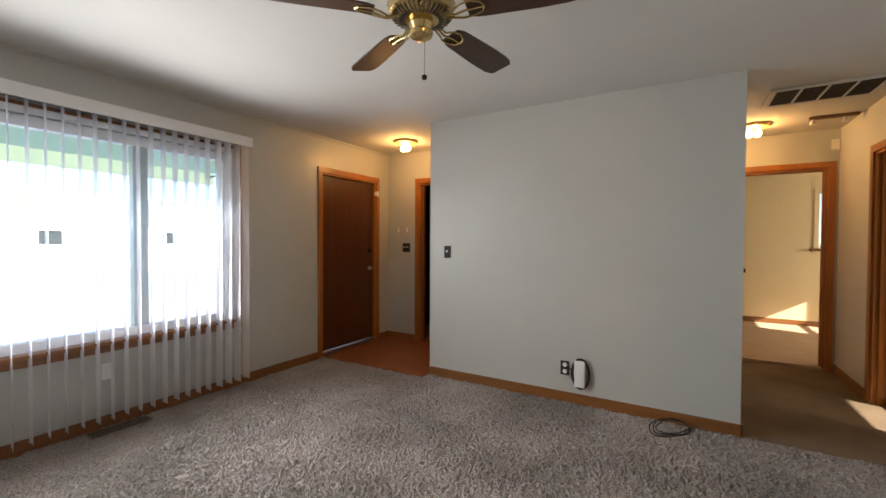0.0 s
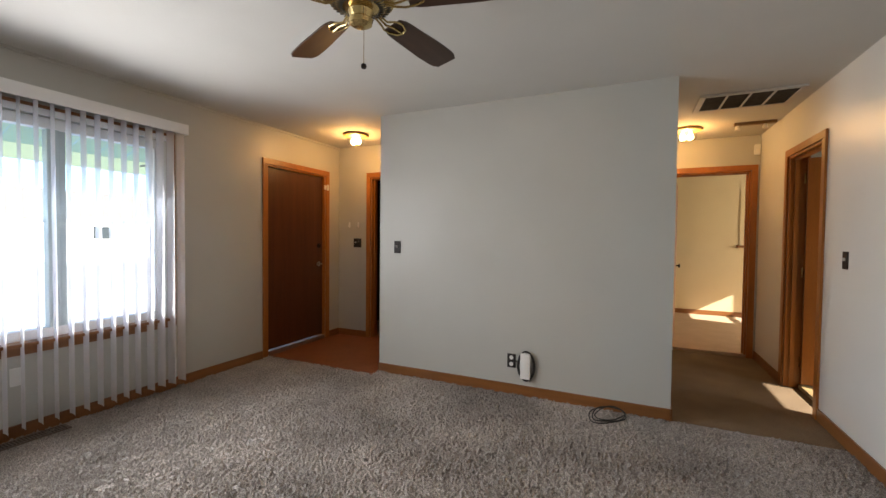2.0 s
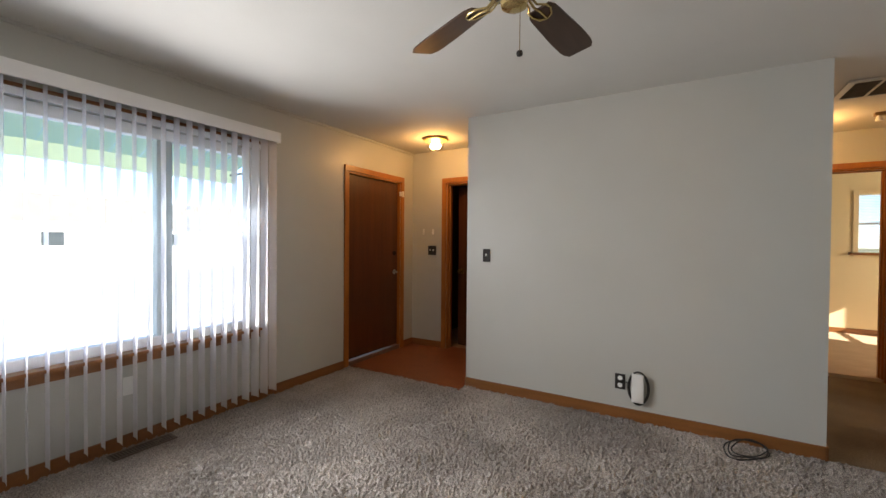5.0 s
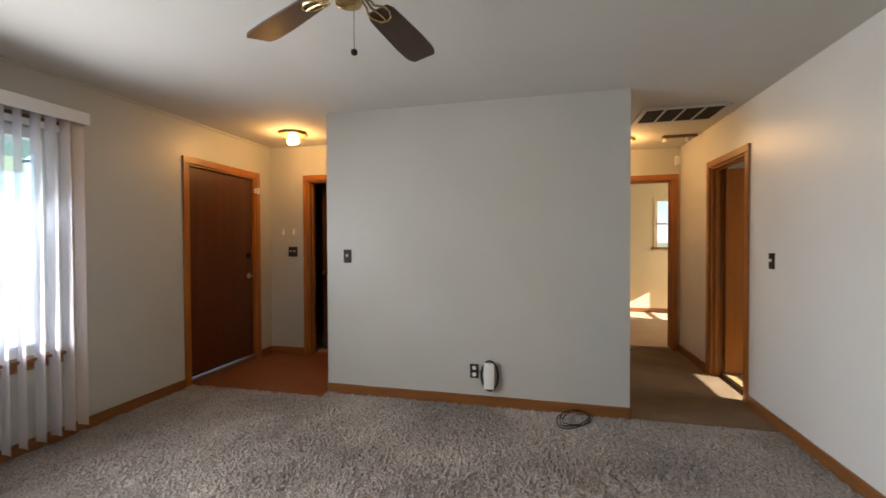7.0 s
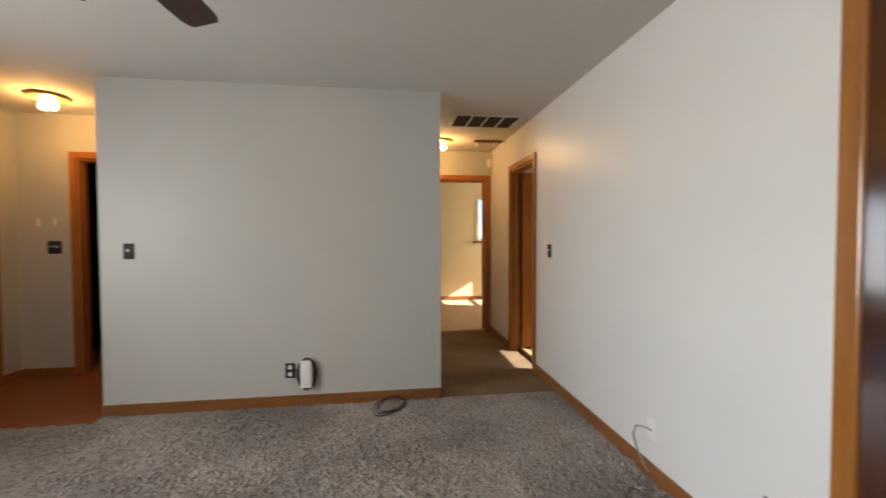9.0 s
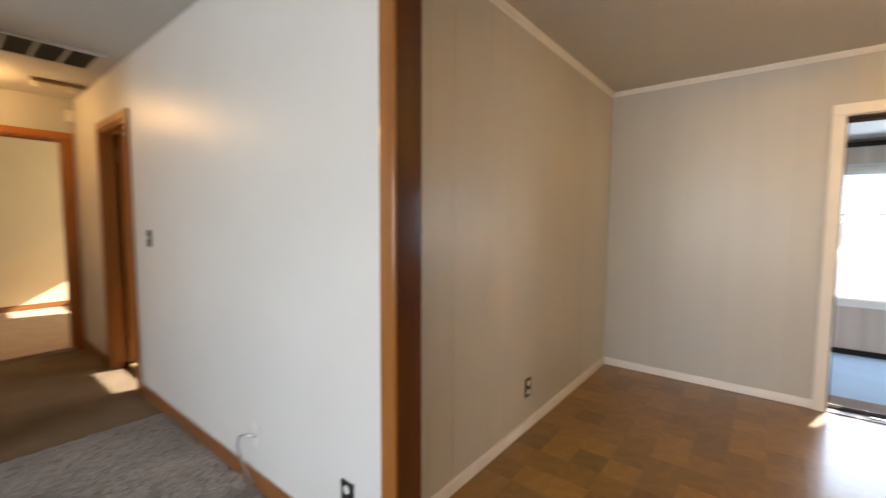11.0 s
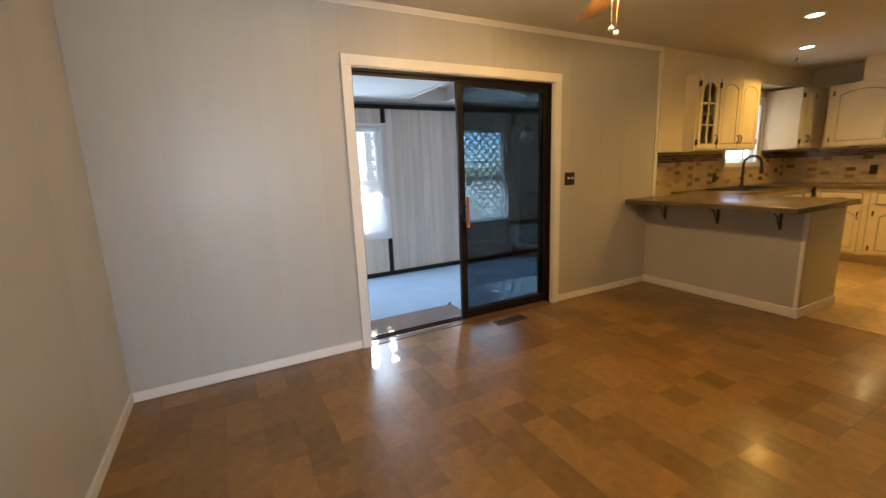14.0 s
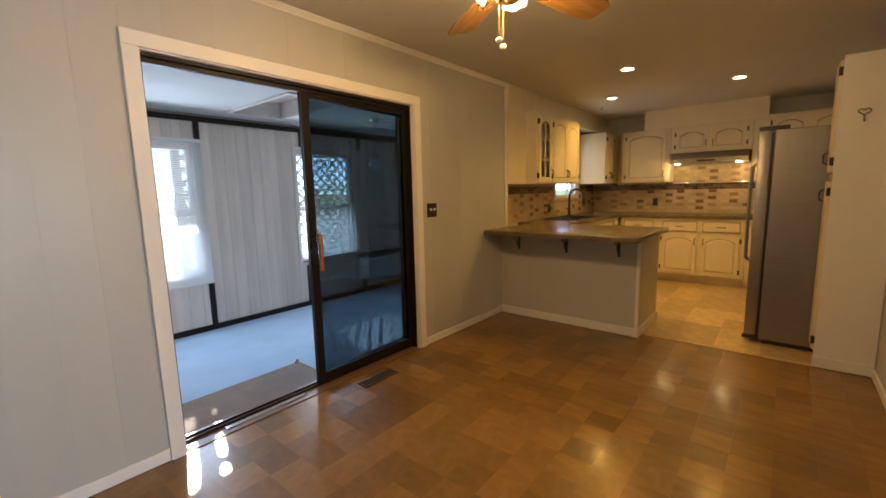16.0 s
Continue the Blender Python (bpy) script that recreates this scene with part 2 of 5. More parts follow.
def lathe(bm, rings, seg=24, at=(0, 0, 0), caps=True):
    """Turned body from (radius, height) rings."""
    vs = []
    for r, z in rings:
        vs.append([bm.verts.new((at[0] + r * math.cos(2 * math.pi * i / seg), at[1] + r * math.sin(2 * math.pi * i / seg), at[2] + z)) for i in range(seg)])
    for a, b in zip(vs, vs[1:]):
        for i in range(seg):
            bm.faces.new((a[i], a[(i + 1) % seg], b[(i + 1) % seg], b[i]))
    if caps:
        bm.faces.new(vs[0][::-1]), bm.faces.new(vs[-1])


def tube(bm, points, r, seg=8):
    """A round bar along points."""
    pts = [Vector(p) for p in points]
    rings = []
    side = None
    for i, p in enumerate(pts):
        d = (pts[min(i + 1, len(pts) - 1)] - pts[max(i - 1, 0)]).normalized()
        if side is None:
            side = d.orthogonal().normalized()
        side = (side - d * side.dot(d)).normalized()
        up = d.cross(side)
        rings.append([bm.verts.new(p + (side * math.cos(2 * math.pi * k / seg) + up * math.sin(2 * math.pi * k / seg)) * r) for k in range(seg)])
    for a, b in zip(rings, rings[1:]):
        for k in range(seg):
            bm.faces.new((a[k], a[(k + 1) % seg], b[(k + 1) % seg], b[k]))
    bm.faces.new(rings[0][::-1]), bm.faces.new(rings[-1])


def link(name, bm, mat, parent=None, smooth=False):
    me = bpy.data.meshes.new(name)
    bmesh.ops.recalc_face_normals(bm, faces=bm.faces)
    bm.to_mesh(me)
    bm.free()
    me.materials.append(mat)
    if smooth:
        for p in me.polygons:
            p.use_smooth = True
        me.set_sharp_from_angle(angle=radians(40))
    ob = new(name, me)
    ob.parent = parent
    return ob


def part(name, bm, mat, parent, label="", smooth=False):
    ob = link(name, bm, mat, parent, smooth)
    return tagged(ob, label) if label else ob


def thing(name, m, label, category, group="", kind=""):
    ob = new(name)
    ob.empty_display_size = 0.1
    ob.matrix_world = m
    return tagged(ob, label, category, group, kind)


def structure(name, bm, mat, label, category, parent=None):
    return tagged(link(name, bm, mat, parent), label, category, kind="structure")


def slab_with_holes(axis, c0, c1, a0, a1, z0, z1, holes=()):
    """A wall across x ('x') or y ('y') from c0 to c1, along a0..a1, with openings (a, a, z, z) right through it."""
    bm = bmesh.new()
    As = sorted({a0, a1, *[h for q in holes for h in q[:2]]})
    Zs = sorted({z0, z1, *[h for q in holes for h in q[2:]]})
    cell = lambda i, j: 0 <= i < len(As) - 1 and 0 <= j < len(Zs) - 1 and not any(q[0] - 1e-6 < (As[i] + As[i + 1]) / 2 < q[1] + 1e-6 and q[2] - 1e-6 < (Zs[j] + Zs[j + 1]) / 2 < q[3] + 1e-6 for q in holes)
    P = lambda c, a, z: bm.verts.new((c, a, z) if axis == "x" else (a, c, z))
    for i in range(len(As) - 1):
        for j in range(len(Zs) - 1):
            if not cell(i, j):
                continue
            A, B, C, D = As[i], As[i + 1], Zs[j], Zs[j + 1]
            for c in (c0, c1):
                bm.faces.new([P(c, A, C), P(c, B, C), P(c, B, D), P(c, A, D)])
            for ok, q in ((cell(i - 1, j), ((A, C), (A, D))), (cell(i + 1, j), ((B, C), (B, D))), (cell(i, j - 1), ((A, C), (B, C))), (cell(i, j + 1), ((A, D), (B, D)))):
                if not ok:
                    (p, r), (s, t) = q
                    bm.faces.new([P(c0, p, r), P(c1, p, r), P(c1, s, t), P(c0, s, t)])
    bmesh.ops.remove_doubles(bm, verts=bm.verts, dist=1e-5)
    return bm


# ---- the large structure ----
WX = -2.62          # living room's window wall
PY = 4.47           # partition
RX = 2.20           # right wall
DY = 2.40           # dining wall
EX = 5.00           # wall with the sliding door
KX = 5.20           # kitchen's window wall
KY = -5.70          # kitchen's far wall
SX = 7.66           # sunroom's far wall
CZ = -0.038         # living room carpet
EZ = -0.024         # entry vinyl
SZ = -0.20          # sunroom's floor

wall_west = structure("wall_west", slab_with_holes("x", WX - 0.14, WX, -0.62, 5.62, -0.1, H, [(0.27, 3.27, 0.56, 2.06), (4.31, 5.23, EZ, 2.04)]), M_WALL, "pale grey painted living room wall with a wide window", "wall")
wall_entry = structure("wall_entry", slab_with_holes("y", 5.50, 5.62, WX, -0.28, -0.08, H, [(-2.11, -1.35, -0.08, 2.03)]), M_WALL, "pale grey painted entry wall with a doorway", "wall")
wall_partition = structure("wall_partition", boxes((-1.29, 1.21, PY, PY + 0.12, -0.1, H)), M_WALL, "plain pale grey painted partition wall", "wall")
structure("wall_entry_side", boxes((-0.40, -0.28, PY + 0.12, 5.50, -0.08, H)), M_WALL, "pale grey painted wall behind the partition", "wall")
structure("wall_hall_side", boxes((1.09, 1.21, PY + 0.12, 6.68, -0.1, H)), M_WALL, "pale grey painted hallway wall", "wall")
wall_hall_end = structure("wall_hall_end", slab_with_holes("y", 6.68, 6.80, -0.62, 4.72, 0, H, [(1.345, 2.118, 0, 2.055)]), M_WALL, "pale grey painted hallway end wall with a doorway", "wall")
wall_right = structure("wall_right", slab_with_holes("x", RX, 2.31, 2.25, 6.68, CZ - 0.05, H, [(5.022, 5.755, CZ - 0.05, 2.03)]), M_WALLR, "off-white wall between living room and hallway, lightened for window light", "wall")
structure("wall_south", boxes((WX, 2.04, -0.62, -0.50, 0, H)), M_WALL, "plain pale grey living room wall", "wall")
# Out of view; added to cut the daylight that reaches the dining room.
structure("wall_opening_side", boxes((RX, 2.31, 0.55, 0.78, CZ - 0.05, H), (2.16, 2.31, 0.43, 0.55, CZ - 0.05, H)), M_WALL, "added unseen wall that narrows the cased opening to cut daylight", "wall")
structure("wall_opening_header", boxes((RX, 2.31, 0.78, 2.25, 2.25, H)), M_WALL, "painted header over the cased opening", "wall")
wall_dining_west = structure("wall_dining_west", boxes((2.04, 2.16, KY, 0.55, 0, H)), M_DWALL, "greige painted dining room wall", "wall")
wall_dining_north = structure("wall_dining_north", boxes((2.31, EX + 0.12, DY, DY + 0.12, 0, H)), M_DWALL, "greige painted dining room wall with vertical panelling", "wall")
wall_dining_east = structure("wall_dining_east", slab_with_holes("x", EX, EX + 0.165, -2.26, DY, SZ, H, [(-0.862, 0.926, 0.0, 1.987)]), M_DWALL, "greige panelled wall with a sliding glass door", "wall")
wall_kitchen_east = structure("wall_kitchen_east", slab_with_holes("x", KX, KX + 0.12, KY - 0.12, -2.14, SZ, H, [(-4.70, -3.90, 1.20, 2.0)]), M_DWALL, "greige painted kitchen wall with a window over the sink", "wall")
structure("wall_kitchen_return", boxes((EX, KX, -2.26, -2.14, SZ, H)), M_DWALL, "short painted wall return", "wall")
wall_kitchen_south = structure("wall_kitchen_south", boxes((2.04, KX, KY - 0.12, KY, 0, H)), M_DWALL, "greige painted kitchen wall", "wall")
structure("wall_bedroom_north", slab_with_holes("y", 9.35, 9.47, -0.62, 4.72, 0, H, [(2.62, 3.52, 1.20, 2.04)]), M_CREAM, "cream painted bedroom wall with a window", "wall")
structure("wall_bedroom_east", slab_with_holes("x", 4.60, 4.72, 6.80, 9.35, 0, H, [(7.9, 8.7, 0.9, 1.7)]), M_CREAM, "cream painted bedroom wall with a window", "wall")
structure("wall_bedroom_west", boxes((-0.62, -0.50, 6.80, 9.35, 0, H)), M_CREAM, "plain cream painted bedroom wall", "wall")
structure("wall_bathroom_east", slab_with_holes("x", 4.0, 4.12, 2.52, 6.68, 0, H, [(4.42, 5.15, 0.72, 1.20)]), M_CREAM, "cream painted bathroom wall with a window", "wall")
# Unseen closing walls, coloured dark to keep the room behind the door dim.
structure("wall_store", boxes((-2.74, -2.62, 5.62, 6.9, -0.1, H), (-2.62, -0.62, 6.78, 6.9, -0.1, H), (-0.74, -0.62, 5.62, 6.78, -0.1, H)), M_DARKROOM, "unseen walls closing a small room, coloured dark", "wall")

structure("floor_living", boxes((WX, 2.31, -0.5, 4.335, -0.12, CZ), (-1.29, 2.31, 4.335, PY, -0.12, CZ), (1.21, 2.31, PY, PY + 0.01, -0.12, CZ), (WX, -1.29, 4.335, PY, -0.12, -0.09)), M_CARPET, "grey cut-pile carpet over the living room floor", "carpet")
structure("floor_hall", boxes((1.21, 2.31, PY + 0.01, 6.68, -0.12, CZ + 0.004)), M_HALL, "short hallway carpet, coloured dark brown for its dim warm light", "carpet")
structure("floor_entry", boxes((WX, -1.29, 4.345, PY, -0.09, EZ), (WX, -0.4, PY, 5.62, -0.09, EZ)), M_BRICKVINYL, "reddish brown sheet vinyl entry floor", "floor")
structure("floor_store", boxes((-2.62, -0.62, 5.62, 6.9, -0.1, -0.03)), M_TAN, "tan floor of a small dark room", "floor")
structure("floor_bedroom", boxes((-0.62, 4.72, 6.68, 9.47, -0.10, 0.0)), M_TAN, "tan bedroom carpet", "carpet")
structure("floor_bathroom", boxes((2.31, 4.12, 2.52, 6.68, -0.10, 0.0)), M_KVINYL, "tan bathroom vinyl floor", "floor")
floor_dining = structure("floor_dining", boxes((2.16, EX + 0.12, -2.30, DY, -0.10, -0.004)), M_PARQUET, "glossy brown parquet dining floor", "floor")
floor_kitchen = structure("floor_kitchen", boxes((2.16, KX, KY, -2.30, -0.10, -0.003)), M_KVINYL, "tan mottled kitchen vinyl floor", "floor")
structure("floor_sunroom", boxes((EX + 0.12, SX, -3.7, 2.7, SZ - 0.1, SZ)), M_SCARPET, "pale blue-grey sunroom carpet", "carpet")

structure("ceiling_living", boxes((WX - 0.14, 2.31, -0.62, 6.9, H, H + 0.1)), M_CEIL, "flat white living room ceiling", "ceiling")
structure("ceiling_bedroom", boxes((-0.62, 4.72, 6.9, 9.47, H, H + 0.1), (2.31, 4.72, 2.52, 6.9, H, H + 0.1)), M_CEIL, "flat white bedroom ceiling", "ceiling")
structure("ceiling_dining", boxes((2.31, EX + 0.12, -2.26, 2.52, HD, H + 0.1)), M_DCEIL, "off-white dining room ceiling", "ceiling")
structure("ceiling_edge", boxes((2.04, 2.31, -2.26, 0.55, HD, H + 0.1)), M_DCEIL, "off-white dining room ceiling edge", "ceiling")
structure("ceiling_kitchen", boxes((2.04, KX + 0.12, KY - 0.12, -2.26, HD, H + 0.1)), M_DCEIL, "off-white kitchen ceiling", "ceiling")

# sunroom shell
wall_sunroom_east = structure("wall_sunroom_east", slab_with_holes("x", SX, SX + 0.12, -3.7, 2.7, SZ, 2.2, [(-0.19, 0.87, 0.45, 1.86), (-2.32, -1.42, 0.45, 1.86)]), M_GROOVE, "whitewashed panelled sunroom wall with windows", "wall")
structure("wall_sunroom_north", boxes((EX + 0.12, SX + 0.12, 2.7, 2.82, SZ, 2.3)), M_SPANEL, "whitewashed panelled sunroom wall", "wall")
structure("wall_sunroom_south", boxes((KX + 0.12, SX + 0.12, -3.82, -3.7, SZ, 2.3)), M_SPANEL, "whitewashed panelled sunroom wall", "wall")
structure("ceiling_sunroom", boxes((EX + 0.12, SX + 0.12, -3.82, -1.05, 2.20, 2.30), (EX + 0.12, SX + 0.12, -0.49, 2.82, 2.20, 2.30), (EX + 0.12, 6.15, -1.05, -0.49, 2.20, 2.30), (7.30, SX + 0.12, -1.05, -0.49, 2.20, 2.30)), M_CEIL, "white sunroom ceiling", "ceiling")
# Unseen slab, added to block direct sun through the kitchen window.
structure("roof_overhang", boxes((KX + 0.13, KX + 2.3, KY - 0.5, -3.84, 2.32, 2.40)), M_CEIL, "added slab outside the kitchen that keeps the sun off its window", "roof")
structure("ground", boxes((-600, 600, -600, 600, -0.55, -0.45)), M_GRASS, "mown lawn around the house", "ground")
# Pale sheets added over the lawn to brighten what the windows show.
structure("pavement", boxes((-590.0, -2.9, -590, 590, -0.45, -0.42)), M_PALE_GROUND, "added pale ground in front of the house for a blown-out view", "pavement")
structure("pavement", boxes((SX + 0.2, 60, -60, 60, -0.45, -0.42)), M_PALE_GROUND, "added pale ground behind the sunroom for a blown-out view", "pavement")

# ---- helpers for things ----
def wpart(name, bm, mat, parent, label="", smooth=False):
    """A part whose mesh is written in world metres."""
    ob = part(name, bm, mat, parent, label, smooth)
    if parent.parent is None:
        ob.matrix_parent_inverse = parent.matrix_basis.inverted()
    return ob


def casing(axis, face, way, a0, a1, top, w=0.062, t=0.017, foot=0.0):
    """Door trim round an opening on one side of a wall: two legs and a head, rounded edges."""
    bm = bmesh.new()
    c0, c1 = sorted((face, face + way * t))
    for A, B, C, D in ((a0 - w, a0, foot, top), (a1, a1 + w, foot, top), (a0 - w, a1 + w, top, top + w)):
        if axis == "x":
            box(bm, c0, c1, A, B, C, D, bevel=0.004)
        else:
            box(bm, A, B, c0, c1, C, D, bevel=0.004)
    return bm


def jamb(axis, c0, c1, a0, a1, top, t=0.018, stop=True, foot=0.0):
    bm = bmesh.new()
    rows = [(a0, a0 + t, foot, top), (a1 - t, a1, foot, top), (a0 + t, a1 - t, top - t, top)]
    for A, B, C, D in rows:
        box(bm, *((c0, c1, A, B) if axis == "x" else (A, B, c0, c1)), C, D, bevel=0.002)
    if stop:
        m = (c0 + c1) / 2
        for A, B, C, D in ((a0 + t, a0 + t + 0.012, foot, top - t), (a1 - t - 0.012, a1 - t, foot, top - t), (a0 + t, a1 - t, top - t - 0.012, top - t)):
            box(bm, *((m - 0.018, m + 0.018, A, B) if axis == "x" else (A, B, m - 0.018, m + 0.018)), C, D, bevel=0.002)
    return bm


def base_run(name, rows, mat, label, h=0.075, t=0.013, z=0.004):
    """Skirting board pieces: rows of (axis, face, way, a0, a1)."""
    for axis, face, way, a0, a1 in rows:
        c0, c1 = sorted((face, face + way * t))
        bm = boxes((c0, c1, a0, a1, z, h) if axis == "x" else (a0, a1, c0, c1, z, h), bevel=0.003)
        structure(name, bm, mat, label, "baseboard")


def disc(bm, c, r, axis, t, seg=16):
    """A short cylinder at c along an axis vector."""
    n = Vector(axis).normalized()
    tube(bm, [Vector(c), Vector(c) + n * t], r, seg)


# ---- living room: trim ----
base_run("baseboard", [("x", WX, 1, -0.5, 4.245), ("y", PY, -1, -1.29, 1.21), ("x", RX, -1, 2.30, 4.957), ("x", RX, -1, 5.82, 6.68), ("x", 1.21, 1, PY, 6.68), ("y", -0.5, 1, WX + 0.013, 2.04)], M_OAKH, "honey-stained wooden baseboard", h=0.052, z=CZ)
base_run("baseboard", [("x", -1.29, -1, PY, PY + 0.12), ("y", 5.50, -1, WX + 0.013, -2.175), ("x", WX, 1, 5.30, 5.49)], M_OAKH, "honey-stained wooden baseboard", h=0.055, z=EZ)
structure("baseboard", boxes((1.0, 3.9, 9.337, 9.35, 0.004, 0.08), bevel=0.003), M_OAKH, "honey-stained bedroom baseboard", "baseboard")
# Strip in wall colour, added where a shadow line runs below the ceiling.
structure("trim", boxes((WX, WX + 0.02, -0.5, 5.5, H - 0.02, H), bevel=0.003), M_WALL, "thin added strip standing in for the shadow line under the ceiling", "trim")

# ---- front door ----
door_1 = structure("door_1", casing("x", WX, 1, 4.31, 5.23, 2.04, foot=EZ), M_OAK, "honey-stained casing of the closed front door", "door")
part("jamb", jamb("x", WX - 0.14, WX, 4.31, 5.23, 2.04, foot=EZ), M_OAK, door_1)
leaf = part("leaf", boxes((WX - 0.075, WX - 0.03, 4.332, 5.208, 0.03, 2.018), bevel=0.003), M_DOOR, door_1, "dark stained flush wooden leaf")
bm = bmesh.new()
disc(bm, (WX - 0.03, 5.14, 0.93), 0.031, (1, 0, 0), 0.008, 20)
disc(bm, (WX - 0.022, 5.14, 0.93), 0.012, (1, 0, 0), 0.035, 12)
tube(bm, [(WX + 0.016, 5.145, 0.93), (WX + 0.02, 5.10, 0.932), (WX + 0.016, 5.04, 0.927)], 0.009, 10)
part("door_handle", bm, M_CHROME, leaf, "satin chrome lever handle", smooth=True)
bm = bmesh.new()
disc(bm, (WX - 0.03, 5.14, 1.16), 0.028, (1, 0, 0), 0.012, 20)
box(bm, WX - 0.018, WX - 0.002, 5.135, 5.145, 1.142, 1.178, bevel=0.002)
part("deadbolt", bm, M_BRONZE, leaf, "dark thumb-turn deadbolt", smooth=True)
for z in (1.84, 1.02, 0.22):
    bm = bmesh.new()
    tube(bm, [(WX - 0.022, 4.331, z - 0.045), (WX - 0.022, 4.331, z + 0.045)], 0.008, 10)
    part("hinge", bm, M_BRONZE, door_1, smooth=True)
M_SILL = material("brown_door_sill", (0.16, 0.09, 0.06), 0.4, vary=0.15)
part("threshold", boxes((WX - 0.13, WX + 0.012, 4.33, 5.21, EZ, 0.022), bevel=0.004), M_SILL, door_1, "brown metal door sill")
bm = boxes((WX + 0.017, WX + 0.032, 5.235, 5.262, 1.86, 1.93), (WX + 0.0, WX + 0.024, 5.205, 5.225, 1.87, 1.92), bevel=0.003)
part("alarm_contact", bm, M_PLASTIC, door_1, "small white alarm contact")

# ---- entry's other door, ajar into a dark room ----
door_2 = structure("door_2", casing("y", 5.50, -1, -2.11, -1.35, 2.03, foot=EZ), M_OAK, "honey-stained casing of a door standing ajar", "door")
part("jamb", jamb("y", 5.50, 5.62, -2.11, -1.35, 2.03, foot=EZ), M_OAK, door_2)
leaf = part("leaf", boxes((0, 0.72, -0.02, 0.02, -0.018, 2.0), bevel=0.003), M_DOOR, door_2, "dark stained flush leaf")
leaf.matrix_basis = pose(-1.372, 5.60, 0, 0, 0, 166)
part("latch_plate", boxes((0.63, 0.69, 0.021, 0.028, 0.90, 0.96), bevel=0.003), M_BRASS, leaf)
bm = bmesh.new()
disc(bm, (0.66, 0.028, 0.93), 0.011, (0, 1, 0), 0.03)
disc(bm, (0.66, 0.055, 0.93), 0.026, (0, 1, 0), 0.02)
part("knob", bm, M_BRASS, leaf, "round brass knob", smooth=True)

# ---- bathroom door, standing open inwards ----
door_3 = structure("door_3", casing("x", RX, -1, 5.022, 5.755, 2.03, foot=CZ), M_OAK, "honey-stained casing of an open bathroom door", "door")
part("jamb", jamb("x", RX, 2.31, 5.022, 5.755, 2.03, foot=CZ), M_OAK, door_3)
leaf = part("leaf", boxes((0, 0.68, -0.018, 0.018, 0.012, 2.005), bevel=0.003), M_OAK, door_3, "orange-stained flush leaf")
leaf.matrix_basis = pose(2.318, 5.715, 0, 0, 0, -7)
part("architrave", boxes((2.311, 2.345, 5.743, 5.80, 0, 2.03), (2.311, 2.33, 4.962, 5.020, 0, 2.03), (2.311, 2.33, 4.962, 5.80, 2.032, 2.09), bevel=0.003), M_OAK, door_3)
for z in (1.83, 1.0, 0.2):
    bm = bmesh.new()
    tube(bm, [(2.312, 5.742, z - 0.045), (2.312, 5.742, z + 0.045)], 0.008, 10)
    part("hinge", bm, M_BRASS, door_3, smooth=True)
bm = bmesh.new()
for s in (1, -1):
    disc(bm, (0.62, s * 0.018, 0.93), 0.011, (0, s, 0), 0.03)
    disc(bm, (0.62, s * 0.046, 0.93), 0.026, (0, s, 0), 0.02)
part("knob", bm, M_BRASS, leaf, "round brass knob", smooth=True)

# ---- bedroom door, standing open ----
door_4 = structure("door_4", casing("y", 6.68, -1, 1.345, 2.118, 2.055, foot=CZ), M_OAK, "honey-stained casing of an open bedroom door", "door")
part("jamb", jamb("y", 6.68, 6.80, 1.345, 2.118, 2.055, foot=CZ), M_OAK, door_4)
leaf = part("leaf", boxes((0, 0.72, -0.018, 0.018, 0.012, 2.005), bevel=0.003), M_OAK, door_4, "orange-stained flush leaf")
leaf.matrix_basis = pose(1.385, 6.81, 0, 0, 0, 83)
bm = bmesh.new()
for s in (1, -1):
    disc(bm, (0.66, s * 0.018, 0.93), 0.011, (0, s, 0), 0.03)
    disc(bm, (0.66, s * 0.046, 0.93), 0.026, (0, s, 0), 0.02)
part("knob", bm, M_BRONZE, leaf, "dark round knob", smooth=True)
for z in (1.83, 1.0, 0.2):
    bm = bmesh.new()
    tube(bm, [(1.366, 6.806, z - 0.045), (1.366, 6.806, z + 0.045)], 0.008, 10)
    part("hinge", bm, M_BRONZE, door_4, smooth=True)

# ---- living room window ----
window_1 = structure("window_1", boxes((WX, WX + 0.016, 0.20, 0.27, 0.50, 2.12), (WX, WX + 0.016, 3.27, 3.335, 0.50, 2.12), (WX, WX + 0.016, 0.27, 3.27, 2.098, 2.12), (WX, WX + 0.014, 0.27, 3.27, 0.495, 0.55), bevel=0.003), M_OAKH, "wide living room window with honey-stained wooden trim", "window")
part("window_sill", boxes((WX - 0.10, WX + 0.035, 0.25, 3.30, 0.55, 0.572), bevel=0.005), M_OAKH, window_1)
bm = boxes((WX - 0.13, WX - 0.05, 0.275, 3.265, 0.572, 0.635), (WX - 0.13, WX - 0.05, 0.275, 3.265, 1.985, 2.055), (WX - 0.13, WX - 0.05, 0.275, 0.335, 0.635, 1.985), (WX - 0.13, WX - 0.05, 3.205, 3.265, 0.635, 1.985), bevel=0.004)
box(bm, WX, WX + 0.012, 0.271, 3.269, 2.056, 2.097)
part("window_frame", bm, M_VINYLFRAME, window_1, "white vinyl frame")
# Grey holds the backlit shade of the mullions against the bright window.
M_MULL = material("backlit_mullion_grey", (0.46, 0.53, 0.54), 0.4, vary=0.05)
for y in (1.02, 2.555):
    part("mullion", boxes((WX - 0.125, WX - 0.055, y - 0.034, y + 0.034, 0.635, 1.985), bevel=0.004), M_MULL, window_1)
